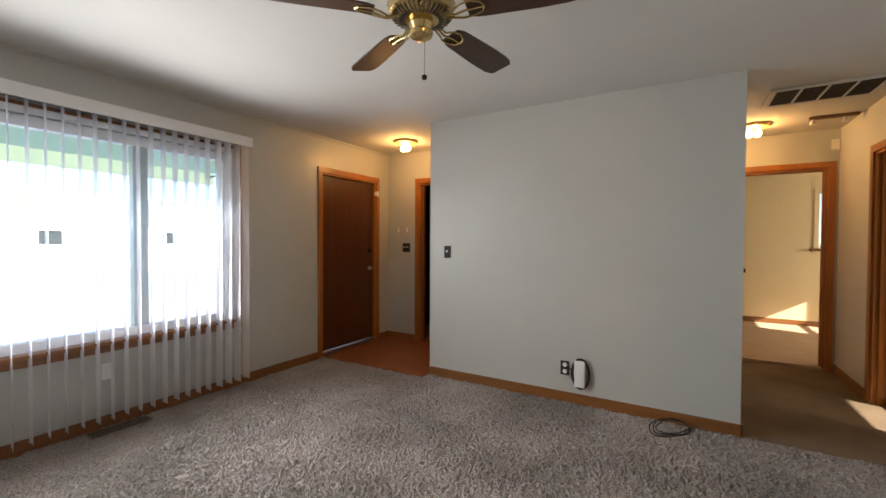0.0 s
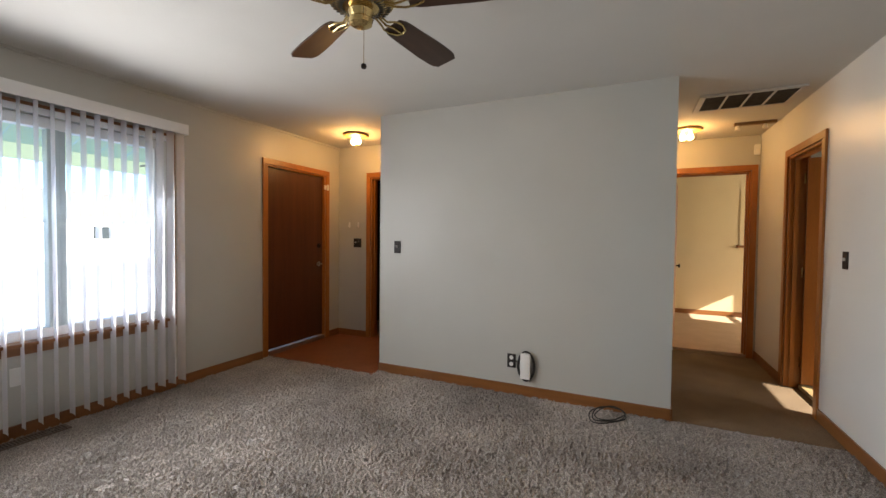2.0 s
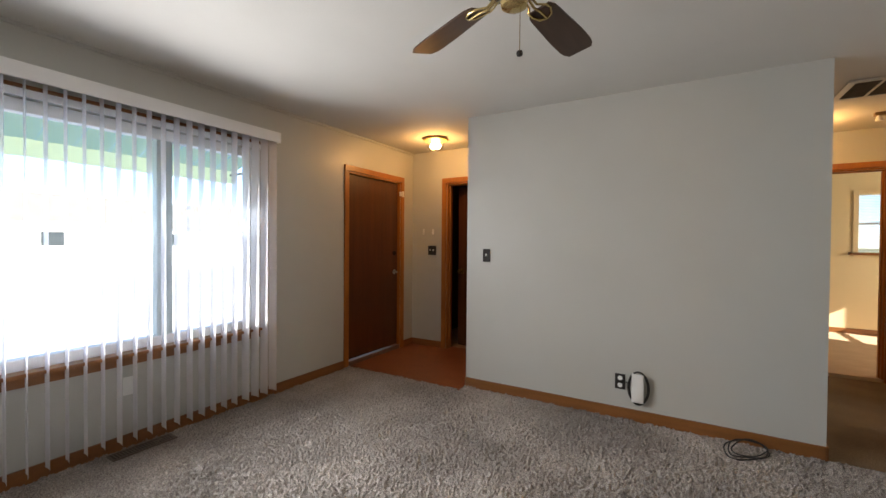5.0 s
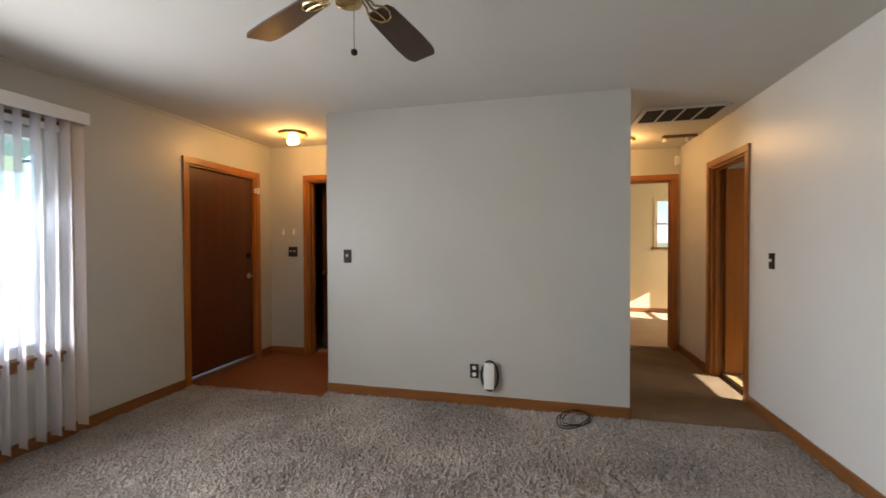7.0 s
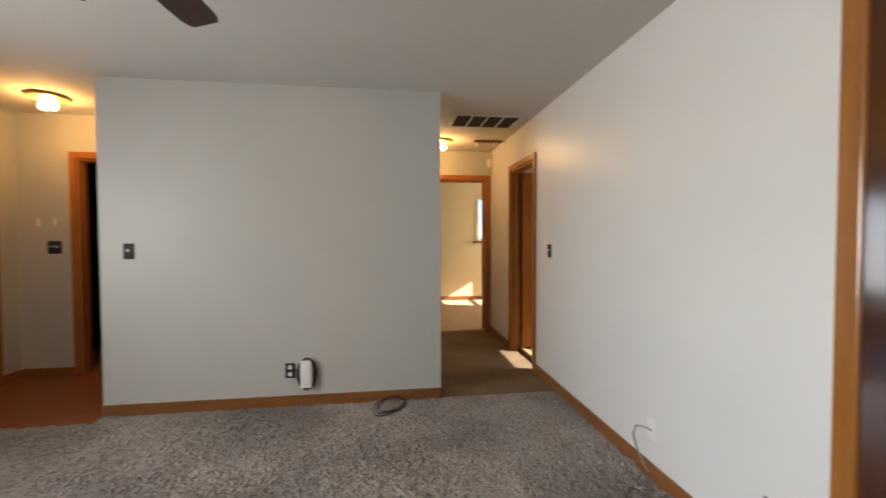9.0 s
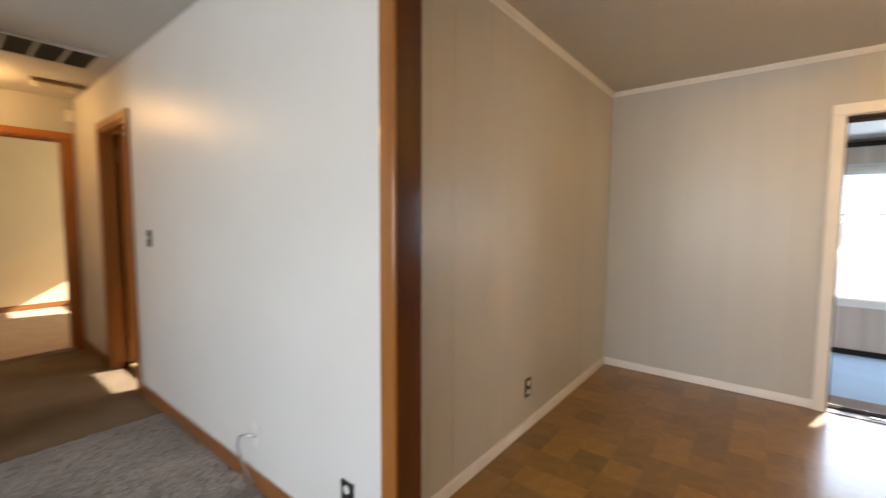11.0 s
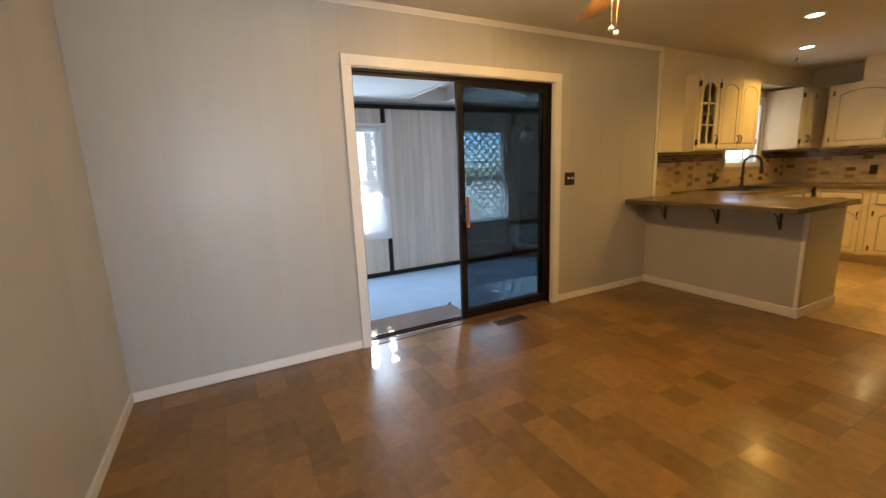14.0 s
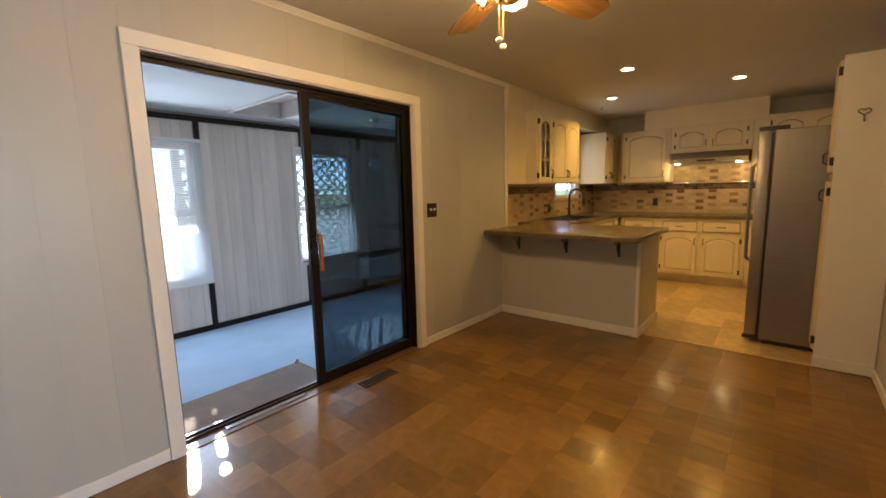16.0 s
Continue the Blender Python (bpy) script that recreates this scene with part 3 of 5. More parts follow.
for a, b in ((0.335, 0.986), (1.054, 2.521), (2.589, 3.205)):
    pane = part("pane", boxes((WX - 0.093, WX - 0.089, a, b, 0.635, 1.985)), M_GLASS, window_1)
    pane.visible_shadow = False
for y, s in ((2.589, 1), (0.986, -1)):
    part("sash", boxes((WX - 0.10, WX - 0.07, min(y, y + s * 0.038), max(y, y + s * 0.038), 0.635, 1.985), bevel=0.003), M_MULL, window_1)


def vane_material(name, through_part, colour=(0.76, 0.75, 0.75), light=(0.92, 0.92, 0.94), sheer=0.0):
    m = material(name, colour, 0.45, vary=0.03)
    n, l = m.node_tree.nodes, m.node_tree.links
    out = n["Material Output"]
    tr = n.new("ShaderNodeBsdfTranslucent")
    tr.inputs[0].default_value = (*light, 1)
    mix = n.new("ShaderNodeMixShader")
    mix.inputs[0].default_value = through_part
    l.new(n["Principled BSDF"].outputs[0], mix.inputs[1]), l.new(tr.outputs[0], mix.inputs[2])
    if sheer:
        clear = n.new("ShaderNodeBsdfTransparent")
        veil = n.new("ShaderNodeMixShader")
        veil.inputs[0].default_value = sheer
        l.new(mix.outputs[0], veil.inputs[1]), l.new(clear.outputs[0], veil.inputs[2])
        l.new(veil.outputs[0], out.inputs[0])
    else:
        l.new(mix.outputs[0], out.inputs[0])
    return m


M_VANE = vane_material("ivory_sheer_vane", 0.6, (0.82, 0.81, 0.82), (0.93, 0.93, 0.97), sheer=0.4)
M_AWNING = vane_material("green_fibreglass", 0.8, (0.45, 0.52, 0.28), (0.80, 0.84, 0.48))
M_SLAT = vane_material("white_blind_slat", 0.05)
blind = thing("vertical_blind", pose(-2.55, 1.77, 0.06), "ivory vertical blind with open vanes before the window", "blind")
bm = boxes((-2.515, -2.50, 0.12, 3.385, 2.12, 2.205), (-2.60, -2.515, 3.37, 3.385, 2.12, 2.205), (-2.60, -2.515, 0.12, 0.135, 2.12, 2.205), (-2.60, -2.515, 0.135, 3.37, 2.192, 2.205), bevel=0.003)
wpart("valance", bm, M_BLINDV, blind, "pale pink-white valance")
wpart("headrail", boxes((-2.58, -2.54, 0.15, 3.36, 2.145, 2.185), bevel=0.003), M_BLINDV, blind)
vane_mesh = None
n_vanes = 39
for i in range(n_vanes):
    y = 0.17 + 3.17 * i / (n_vanes - 1) if i < n_vanes - 4 else 3.10 + 0.083 * (i - n_vanes + 4)
    if vane_mesh is None:
        bm = bmesh.new()
        cols = []
        for k in range(5):
            u = k / 4 - 0.5
            bulge = 0.006 * (1 - 4 * u * u)
            cols.append([bm.verts.new((u * 0.089, bulge + s, z)) for z in (0.028, 0.7, 1.4, 2.14) for s in (0, 0.0012)])
        for a, b in zip(cols, cols[1:]):
            for q in range(0, 6, 2):
                bm.faces.new((a[q], b[q], b[q + 2], a[q + 2])), bm.faces.new((a[q + 1], a[q + 3], b[q + 3], b[q + 1]))
        vane = wpart("vane", bm, M_VANE, blind, smooth=True)
        vane_mesh = vane.data
    else:
        vane = new("vane", vane_mesh)
        vane.parent, vane.matrix_parent_inverse = blind, blind.matrix_basis.inverted()
    ang = -6 + random.uniform(-3, 3) + (10 if i >= n_vanes - 4 else 0)
    vane.matrix_basis = pose(-2.56, y, random.uniform(-0.004, 0.004), 0, 0, ang)


# ---- plates, vents and small fittings ----
def switch_plate(at, yaw, mat_plate, label, toggles=1, outlet=False, w=0.072, h=0.116, face=None):
    """A wall plate that faces its own -y; toggles, or two sockets."""
    t = thing("outlet" if outlet else "light_switch", pose(*at, 0, 0, yaw), label, "outlet" if outlet else "light switch")
    w = w + 0.046 * (toggles - 1)
    part("plate", boxes((-w / 2, w / 2, -0.007, 0, -h / 2, h / 2), bevel=0.003), mat_plate, t)
    if outlet:
        for z in (-0.027, 0.027):
            bm = bmesh.new()
            disc(bm, (0, -0.006, z), 0.017, (0, -1, 0), 0.004, 16)
            part("socket", bm, face or M_PLASTIC, t, smooth=True)
    else:
        for k in range(toggles):
            x = (k - (toggles - 1) / 2) * 0.046
            part("toggle", boxes((x - 0.006, x + 0.006, -0.022, -0.006, -0.004, 0.016), bevel=0.002), M_PLASTIC, t, "pale toggle")
    return t


switch_plate((-1.092, PY, 1.182), 0, M_BRONZE, "dark metal switch plate on the grey partition")
switch_plate((-2.316, 5.50, 1.195), 0, M_BLACK, "black double switch plate beside the entry doorway", 2)
switch_plate((RX, 4.628, 1.155), -90, M_BRONZE, "dark metal switch plate on the off-white wall")
switch_plate((0.030, PY, 0.247), 0, M_BLACK, "black outlet plate low on the partition", outlet=True)
switch_plate((RX, 2.50, 0.235), -90, M_BLACK, "black outlet plate beside the cased opening", outlet=True)
switch_plate((3.494, DY, 0.269), 0, M_BRONZE, "brown outlet plate on the panelled wall", outlet=True)
switch_plate((EX - 0.002, -1.05, 1.158), -90, M_BLACK, "black double switch plate beside the sliding door", 2)
switch_plate((WX, 2.333, 0.36), 90, M_PLASTIC, "white outlet plate below the window", outlet=True)

t = thing("cable_plate", pose(RX, 3.20, 0.20, 0, 0, -90), "white cable plate with a loose grey cable", "outlet")
part("plate", boxes((-0.036, 0.036, -0.006, 0, -0.02, 0.096), bevel=0.003), M_PLASTIC, t)
bm = bmesh.new()
tube(bm, [(0, -0.006, 0.03), (-0.02, -0.03, 0.04), (-0.07, -0.05, 0.03), (-0.10, -0.05, -0.03), (-0.07, -0.045, -0.10), (-0.02, -0.04, -0.16), (0.01, -0.03, -0.193)], 0.005, 8)
part("cable", bm, M_STEEL, t, "grey coaxial cable", smooth=True)

for i, x in enumerate((-2.445, -2.305)):
    t = thing("coat_hook", pose(x, 5.50, 1.43), "small white stick-on hook", "hook", "entry hooks")
    part("base", boxes((-0.012, 0.012, -0.006, 0, -0.035, 0.035), bevel=0.003), M_PLASTIC, t)
    bm = bmesh.new()
    tube(bm, [(0, -0.004, -0.012), (0, -0.016, -0.026), (0, -0.024, -0.018), (0, -0.024, -0.006)], 0.004, 8)
    part("prong", bm, M_PLASTIC, t, smooth=True)

# white box on the wall with black cord wound round it
t = thing("wall_charger", pose(0.157, PY, 0.225), "white wall box wound round with black cord", "charger")
part("body", boxes((-0.045, 0.040, -0.045, 0, -0.11, 0.105), bevel=0.012), M_PLASTIC, t, "white plastic body", smooth=True)
bm = bmesh.new()
tube(bm, [(-0.055, -0.02, 0.02), (-0.08, -0.025, 0.03), (-0.115, -0.02, 0.015)], 0.004, 6)
cord = part("cord", bm, M_BLACK, t, "black cord running to the outlet", smooth=True)
for k in range(6):
    r0, r1 = 0.062 + 0.005 * (k % 3), 0.118 + 0.004 * (k % 2)
    bm = bmesh.new()
    tube(bm, [(r0 * math.cos(q) + 0.002, -0.015 - 0.006 * (k % 4), r1 * math.sin(q) - 0.003) for q in [2 * math.pi * i / 28 for i in range(29)]], 0.0045, 6)
    part("cord_loop", bm, M_BLACK, cord, smooth=True)

t = thing("cable_coil", pose(0.795, 4.30, CZ + 0.004), "loose coil of thin black cable on the carpet", "cable")
bm = bmesh.new()
for k in range(3):
    pts = []
    for s in range(33):
        a = 2 * math.pi * s / 32
        u, v = (0.158 - 0.012 * k) * math.cos(a) + 0.012 * k, (0.108 - 0.014 * k) * math.sin(a) + 0.010 * math.sin(3 * a + 2 * k)
        lift = max(0, v + 0.02) * 0.55
        pts.append((u * 0.72 + v * -0.35, u * 0.62 + v * 0.75, 0.012 + 0.006 * k + lift * 0.6))
    tube(bm, pts, 0.0042, 6)
part("loop", bm, M_BLACK, t, smooth=True)


def floor_register(at, yaw, L, W, mat, label):
    t = thing("floor_register", pose(*at, 0, 0, yaw), label, "vent")
    part("frame", boxes((-L / 2, L / 2, -W / 2, -W / 2 + 0.014, 0, 0.007), (-L / 2, L / 2, W / 2 - 0.014, W / 2, 0, 0.007), (-L / 2, -L / 2 + 0.014, -W / 2 + 0.014, W / 2 - 0.014, 0, 0.007), (L / 2 - 0.014, L / 2, -W / 2 + 0.014, W / 2 - 0.014, 0, 0.007), bevel=0.002), mat, t)
    # Thin dark sheet stands in for the shaded duct below the slats.
    part("duct", boxes((-L / 2 + 0.012, L / 2 - 0.012, -W / 2 + 0.012, W / 2 - 0.012, 0.0005, 0.0015)), M_VENTHOLE, t)
    n = int(L / 0.018)
    for k in range(1, n):
        x = -L / 2 + 0.014 + (L - 0.028) * k / n
        part("slat", boxes((x - 0.0025, x + 0.0025, -W / 2 + 0.013, W / 2 - 0.013, 0.0015, 0.006)), mat, t)


M_REG = material("brown_register", (0.085, 0.055, 0.04), 0.4, vary=0.1)
floor_register((-2.50, 2.36, CZ + 0.017), 90, 0.36, 0.10, M_REG, "dark brown metal floor register in the carpet")
floor_register((4.85, -0.26, 0.002), 90, 0.30, 0.10, M_REG, "dark brown metal floor register in the parquet")

t = thing("return_air_vent", pose(1.75, 5.225, H), "large white return-air grille with four filter panels in the hallway ceiling", "vent")
part("backing", boxes((-0.32, 0.32, -0.20, 0.20, -0.006, -0.001)), M_VENTHOLE, t, "dark grey filter")
bm = boxes((-0.345, 0.345, -0.225, -0.19, -0.016, -0.001), (-0.345, 0.345, 0.19, 0.225, -0.016, -0.001), (-0.345, -0.30, -0.19, 0.19, -0.016, -0.001), (0.31, 0.345, -0.19, 0.19, -0.016, -0.001), bevel=0.003)
part("frame", bm, M_CEIL, t)
for x in (-0.15, 0.005, 0.16):
    part("divider", boxes((x - 0.008, x + 0.008, -0.19, 0.19, -0.015, -0.002), bevel=0.002), M_CEIL, t)
for k in range(26):
    y = -0.183 + 0.366 * k / 25
    part("slat", boxes((-0.30, 0.31, y - 0.0018, y + 0.0018, -0.012, -0.006)), M_VENTHOLE, t)

M_TRACK = material("brown_enamel", (0.22, 0.13, 0.06), 0.4, vary=0.1)
t = thing("track_light", pose(2.0, 6.04, H), "slim brown track light bar on the hallway ceiling", "lamp")
part("bar", boxes((-0.17, 0.17, -0.025, 0.025, -0.028, 0), bevel=0.004), M_TRACK, t)
for x in (-0.14, 0.08):
    bm = bmesh.new()
    lathe(bm, [(0.014, -0.028), (0.018, -0.04), (0.026, -0.07), (0.024, -0.072)], 14, at=(x, 0, 0))
    part("head", bm, M_WHITE, t, "small pale lamp head", smooth=True)

t = thing("alarm_sensor", pose(2.165, 6.68, 2.28), "small white plastic alarm sensor in the corner", "sensor")
part("body", boxes((-0.03, 0.03, -0.04, 0, -0.055, 0.055), bevel=0.01), M_PLASTIC, t, smooth=True)
part("lens", boxes((-0.02, 0.02, -0.046, -0.038, -0.04, 0.0), bevel=0.003), M_WHITE, t)


def flush_light(at, label):
    """Octagonal brass flush fitting with a clear shade and two lit bulbs."""
    t = thing("ceiling_light", pose(*at), label, "ceiling light", "flush ceiling lights")
    bm = bmesh.new()
    lathe(bm, [(0.145, 0), (0.15, -0.012), (0.135, -0.026), (0.09, -0.034)], 8)
    part("base", bm, M_GILT, t, "octagonal brass base")
    for x in (-0.035, 0.035):
        bm = bmesh.new()
        lathe(bm, [(0.012, -0.034), (0.016, -0.05), (0.03, -0.075), (0.032, -0.09), (0.022, -0.112), (0.006, -0.12)], 14, at=(x, 0, 0))
        ob = part("bulb", bm, M_LIT, t, "lit bulb", smooth=True)
        ob.visible_shadow = False
    bm = bmesh.new()
    lathe(bm, [(0.088, -0.034), (0.098, -0.06), (0.092, -0.10), (0.06, -0.135), (0.02, -0.145)], 16, caps=False)
    ob = part("shade", bm, M_GLASS, t, "clear ribbed glass shade", smooth=True)
    ob.visible_shadow = False


flush_light((-1.94, 4.95, H), "lit brass octagonal ceiling light with clear glass in the entry")
flush_light((1.43, 6.10, H), "lit brass octagonal ceiling light with clear glass in the hallway")


# ---- ceiling fans ----
def fan_blade(bm, r0, r1, w0, w1, t=0.007):
    n = 14
    prof = []
    for k in range(n + 1):
        u = k / n
        w = w0 + (w1 - w0) * min(1, u * 1.6)
        if u > 0.86:
            w *= math.sqrt(max(0.0, 1 - ((u - 0.86) / 0.14) ** 2 * 0.45))
        if u < 0.08:
            w *= 0.75 + 0.25 * u / 0.08
        prof.append((r0 + (r1 - r0) * u, w / 2))
    up, lo = [], []
    for s, arr in ((t / 2, up), (-t / 2, lo)):
        for x, h in prof:
            arr.append((bm.verts.new((x, -h, s)), bm.verts.new((x, h, s))))
    for a, b, c, d in zip(up, up[1:], lo, lo[1:]):
        bm.faces.new((a[0], b[0], b[1], a[1])), bm.faces.new((c[0], c[1], d[1], d[0]))
        bm.faces.new((a[0], c[0], d[0], b[0])), bm.faces.new((a[1], b[1], d[1], c[1]))
    bm.faces.new((up[0][0], up[0][1], lo[0][1], lo[0][0])), bm.faces.new((up[-1][0], lo[-1][0], lo[-1][1], up[-1][1]))


def ceiling_fan(at, z_blade, first, m_blade, label, shades=False, chain=0.2, r1=0.66, H=H):
    x, y = at
    t = thing("ceiling_fan", pose(x, y, H), label, "ceiling fan")
    zb = z_blade - H
    bm = bmesh.new()
    lathe(bm, [(0.07, 0), (0.075, -0.02), (0.05, -0.05), (0.022, -0.06), (0.022, zb + 0.12), (0.05, zb + 0.11)], 24)
    part("canopy", bm, M_BRASS, t, "polished brass canopy and rod", smooth=True)
    bm = bmesh.new()
    lathe(bm, [(0.05, zb + 0.115), (0.10, zb + 0.105), (0.135, zb + 0.075), (0.145, zb + 0.04), (0.135, zb + 0.005), (0.10, zb - 0.015), (0.06, zb - 0.02)], 32)
    motor = part("motor", bm, M_BRASS, t, "vented brass motor housing", smooth=True)
    bm = bmesh.new()
    for k in range(36):
        a = 2 * math.pi * k / 36
        c, s = math.cos(a), math.sin(a)
        p0, p1 = Vector((0.075 * c, 0.075 * s, zb - 0.021)), Vector((0.125 * c, 0.125 * s, zb - 0.006))
        tube(bm, [p0, p1], 0.0032, 4)
    part("vent", bm, M_BLACK, motor, "dark cooling slots")
    bm = bmesh.new()
    lathe(bm, [(0.045, zb - 0.018), (0.052, zb - 0.035), (0.042, zb - 0.06), (0.05, zb - 0.068), (0.046, zb - 0.085), (0.028, zb - 0.095), (0.012, zb - 0.098)], 24)
    part("switch_housing", bm, M_BRASS, t, "brass switch housing", smooth=True)
    for k in range(5):
        m = pose(0, 0, zb, 0, 0, first + 72 * k)
        bm = bmesh.new()
        fan_blade(bm, 0.20, r1, 0.115, 0.148)
        blade = part("blade", bm, m_blade, t)
        blade.matrix_basis = m @ pose(0, 0, 0, -12, 0, 0)
        bm = bmesh.new()
        for q in (-1, 1):
            tube(bm, [(0.095, q * 0.012, -0.008), (0.14, q * 0.016, -0.022), (0.18, q * 0.036, -0.014), (0.22, q * 0.04, -0.008), (0.262, q * 0.026, -0.008), (0.275, 0, -0.008)], 0.0048, 6)
        tube(bm, [(0.095, 0, -0.006), (0.15, 0, -0.024), (0.2, 0, -0.012), (0.275, 0, -0.008)], 0.0055, 6)
        arm = part("blade_arm", bm, M_BRASS, t, "scrolled brass blade arm", smooth=True)
        arm.matrix_basis = m @ pose(0, 0, 0, -12, 0, 0)
    zc = zb - 0.095
    if shades:
        for k in range(4):
            m = pose(0, 0, zb + 0.03, 0, 0, 20 + 90 * k) @ pose(0.058, 0, 0, 0, -48, 0) @ Matrix.Diagonal((0.82, 0.82, 0.82, 1))
            bm = bmesh.new()
            tube(bm, [(0, 0, 0.01), (0, 0, -0.04)], 0.014, 10)
            arm = part("lamp_arm", bm, M_BRASS, t, smooth=True)
            arm.matrix_basis = m
            bm = bmesh.new()
            vs = []
            for r, z in ((0.022, -0.035), (0.036, -0.05), (0.05, -0.08), (0.056, -0.11), (0.066, -0.135)):
                ring = []
                for i in range(30):
                    a = 2 * math.pi * i / 30
                    f = 1 + (0.09 * math.cos(6 * a) if z < -0.12 else 0.02 * math.cos(6 * a))
                    ring.append(bm.verts.new((r * f * math.cos(a), r * f * math.sin(a), z)))
                vs.append(ring)
            for a, b in zip(vs, vs[1:]):
                for i in range(30):
                    bm.faces.new((a[i], a[(i + 1) % 30], b[(i + 1) % 30], b[i]))
            sh = part("shade", bm, M_SHADE, t, "lit frosted tulip glass shade", smooth=True)
            sh.matrix_basis, sh.visible_shadow = m, False
            bm = bmesh.new()
            lathe(bm, [(0.012, -0.03), (0.02, -0.055), (0.028, -0.08), (0.024, -0.10), (0.008, -0.112)], 14)
            bl = part("bulb", bm, M_LIT, sh, "lit bulb", smooth=True)
            bl.visible_shadow = False
        for dx, dy, L in ((0.039, 0.012, chain - 0.01), (0.047, -0.034, chain + 0.002)):
            bm = bmesh.new()
            tube(bm, [(dx, dy, zc), (dx, dy, zc - L)], 0.0018, 5)
            ch = part("pull_chain", bm, M_BRASS, t)
            bm = bmesh.new()
            lathe(bm, [(0.002, 0.004), (0.011, 0), (0.014, -0.008), (0.010, -0.016), (0.003, -0.019)], 12, at=(dx, dy, zc - L))
            part("pull_knob", bm, M_PLASTIC, ch, "pale ceramic pull", smooth=True)
    else:
        bm = bmesh.new()
        tube(bm, [(0.03, -0.02, zc), (0.03, -0.02, zc - chain)], 0.0015, 5)
        ch = part("pull_chain", bm, M_BRASS, t)
        bm = bmesh.new()
        lathe(bm, [(0.002, 0.004), (0.010, 0), (0.012, -0.008), (0.009, -0.016), (0.002, -0.019)], 12, at=(0.03, -0.02, zc - chain))
        part("pull_knob", bm, M_BRONZE, ch, "dark bead", smooth=True)


M_SHADE = glow("lit_frosted_glass", (1.0, 0.74, 0.40), 0.9)
ceiling_fan((-0.105, 2.52), 2.235, 10, M_WALNUT, "brass ceiling fan with five dark walnut blades", chain=0.165)
ceiling_fan((3.61, 0.03), 2.145, 39, M_OAKBLADE, "brass ceiling fan with oak blades and lit tulip shades", shades=True, chain=0.135, r1=0.605, H=HD)

# ---- cased opening between living and dining room ----
door_5 = structure("door_5", boxes((RX - 0.018, RX, 2.228, 2.298, CZ, 2.25), (RX - 0.018, RX, 0.71, 2.298, 2.25, 2.32), (RX - 0.018, RX, 0.71, 0.78, CZ, 2.25), bevel=0.007), M_OAKG, "honey-stained casing of a wide opening", "opening")
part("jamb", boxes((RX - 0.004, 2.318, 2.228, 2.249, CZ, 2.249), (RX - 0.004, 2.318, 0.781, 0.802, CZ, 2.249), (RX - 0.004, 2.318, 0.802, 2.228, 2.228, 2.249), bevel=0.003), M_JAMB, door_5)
structure("trim", boxes((2.31, 2.322, 2.23, DY, 0, HD), bevel=0.003), M_DWALL, "narrow painted edge strip beside the opening", "trim")

# ---- dining room trim ----
base_run("baseboard", [("y", DY, -1, 2.322, EX - 0.012), ("x", EX, -1, 0.994, DY), ("x", EX, -1, -2.16, -0.93), ("x", 2.16, 1, -2.29, 0.55)], M_WHITE, "white painted baseboard", h=0.066, t=0.014)


def crown(axis, face, way, a0, a1):
    bm = bmesh.new()
    prof = [(0, -0.034), (0.005, -0.034), (0.008, -0.026), (0.017, -0.017), (0.024, -0.008), (0.027, -0.006), (0.027, 0), (0, 0)]
    ends = []
    for a in (a0, a1):
        ends.append([bm.verts.new((face + way * u, a, HD + v) if axis == "x" else (a, face + way * u, HD + v)) for u, v in prof])
    n = len(prof)
    for i in range(n):
        bm.faces.new((ends[0][i], ends[0][(i + 1) % n], ends[1][(i + 1) % n], ends[1][i]))
    bm.faces.new(ends[0][::-1]), bm.faces.new(ends[1])
    return structure("trim", bm, M_WHITE, "white painted crown moulding", "trim")


crown("y", DY, -1, 2.322, EX)
crown("x", EX, -1, -2.26, DY)
structure("trim", boxes((EX - 0.012, EX + 0.03, -2.276, -2.2605, 0.93, HD), (EX - 0.012, EX - 0.0005, -2.2605, -2.225, 0.93, HD - 0.05), bevel=0.003), M_WHITE, "white painted corner trim", "trim")

# ---- sliding glass door ----
D0, D1, DT = -0.862, 0.926, 1.987          # the opening's sides and top
F = EX + 0.028                             # face of the bronze frame, set back behind the white lining
sl = structure("door_6", boxes((EX - 0.018, EX, D1, D1 + 0.066, 0, DT), (EX - 0.018, EX, D0 - 0.066, D0, 0, DT), (EX - 0.018, EX, D0 - 0.066, D1 + 0.066, DT, DT + 0.068), bevel=0.004), M_WHITE, "half-open sliding glass door in white casing", "door")
part("lining", boxes((EX - 0.002, F + 0.004, D1 - 0.006, D1 - 0.0005, 0, DT - 0.0005), (EX - 0.002, F + 0.004, D0 + 0.0005, D0 + 0.006, 0, DT - 0.0005), (EX - 0.002, F + 0.004, D0 + 0.006, D1 - 0.006, DT - 0.006, DT - 0.0005)), M_WHITE, sl, "white painted lining")
part("jamb", boxes((F, EX + 0.17, D1 - 0.018, D1 - 0.0065, 0, DT - 0.007), (F, EX + 0.17, D0 + 0.0065, D0 + 0.018, 0, DT - 0.007), (F, EX + 0.17, D0 + 0.018, D1 - 0.018, DT - 0.022, DT - 0.007), (F + 0.030, F + 0.036, D0 + 0.018, D1 - 0.018, DT - 0.045, DT - 0.022), bevel=0.002), M_BRONZE, sl, "dark bronze aluminium frame")
part("sill", boxes((EX - 0.006, EX + 0.175, D0 + 0.018, D1 - 0.018, -0.02, 0.006), bevel=0.001), M_SILL, sl, "worn brown sill")
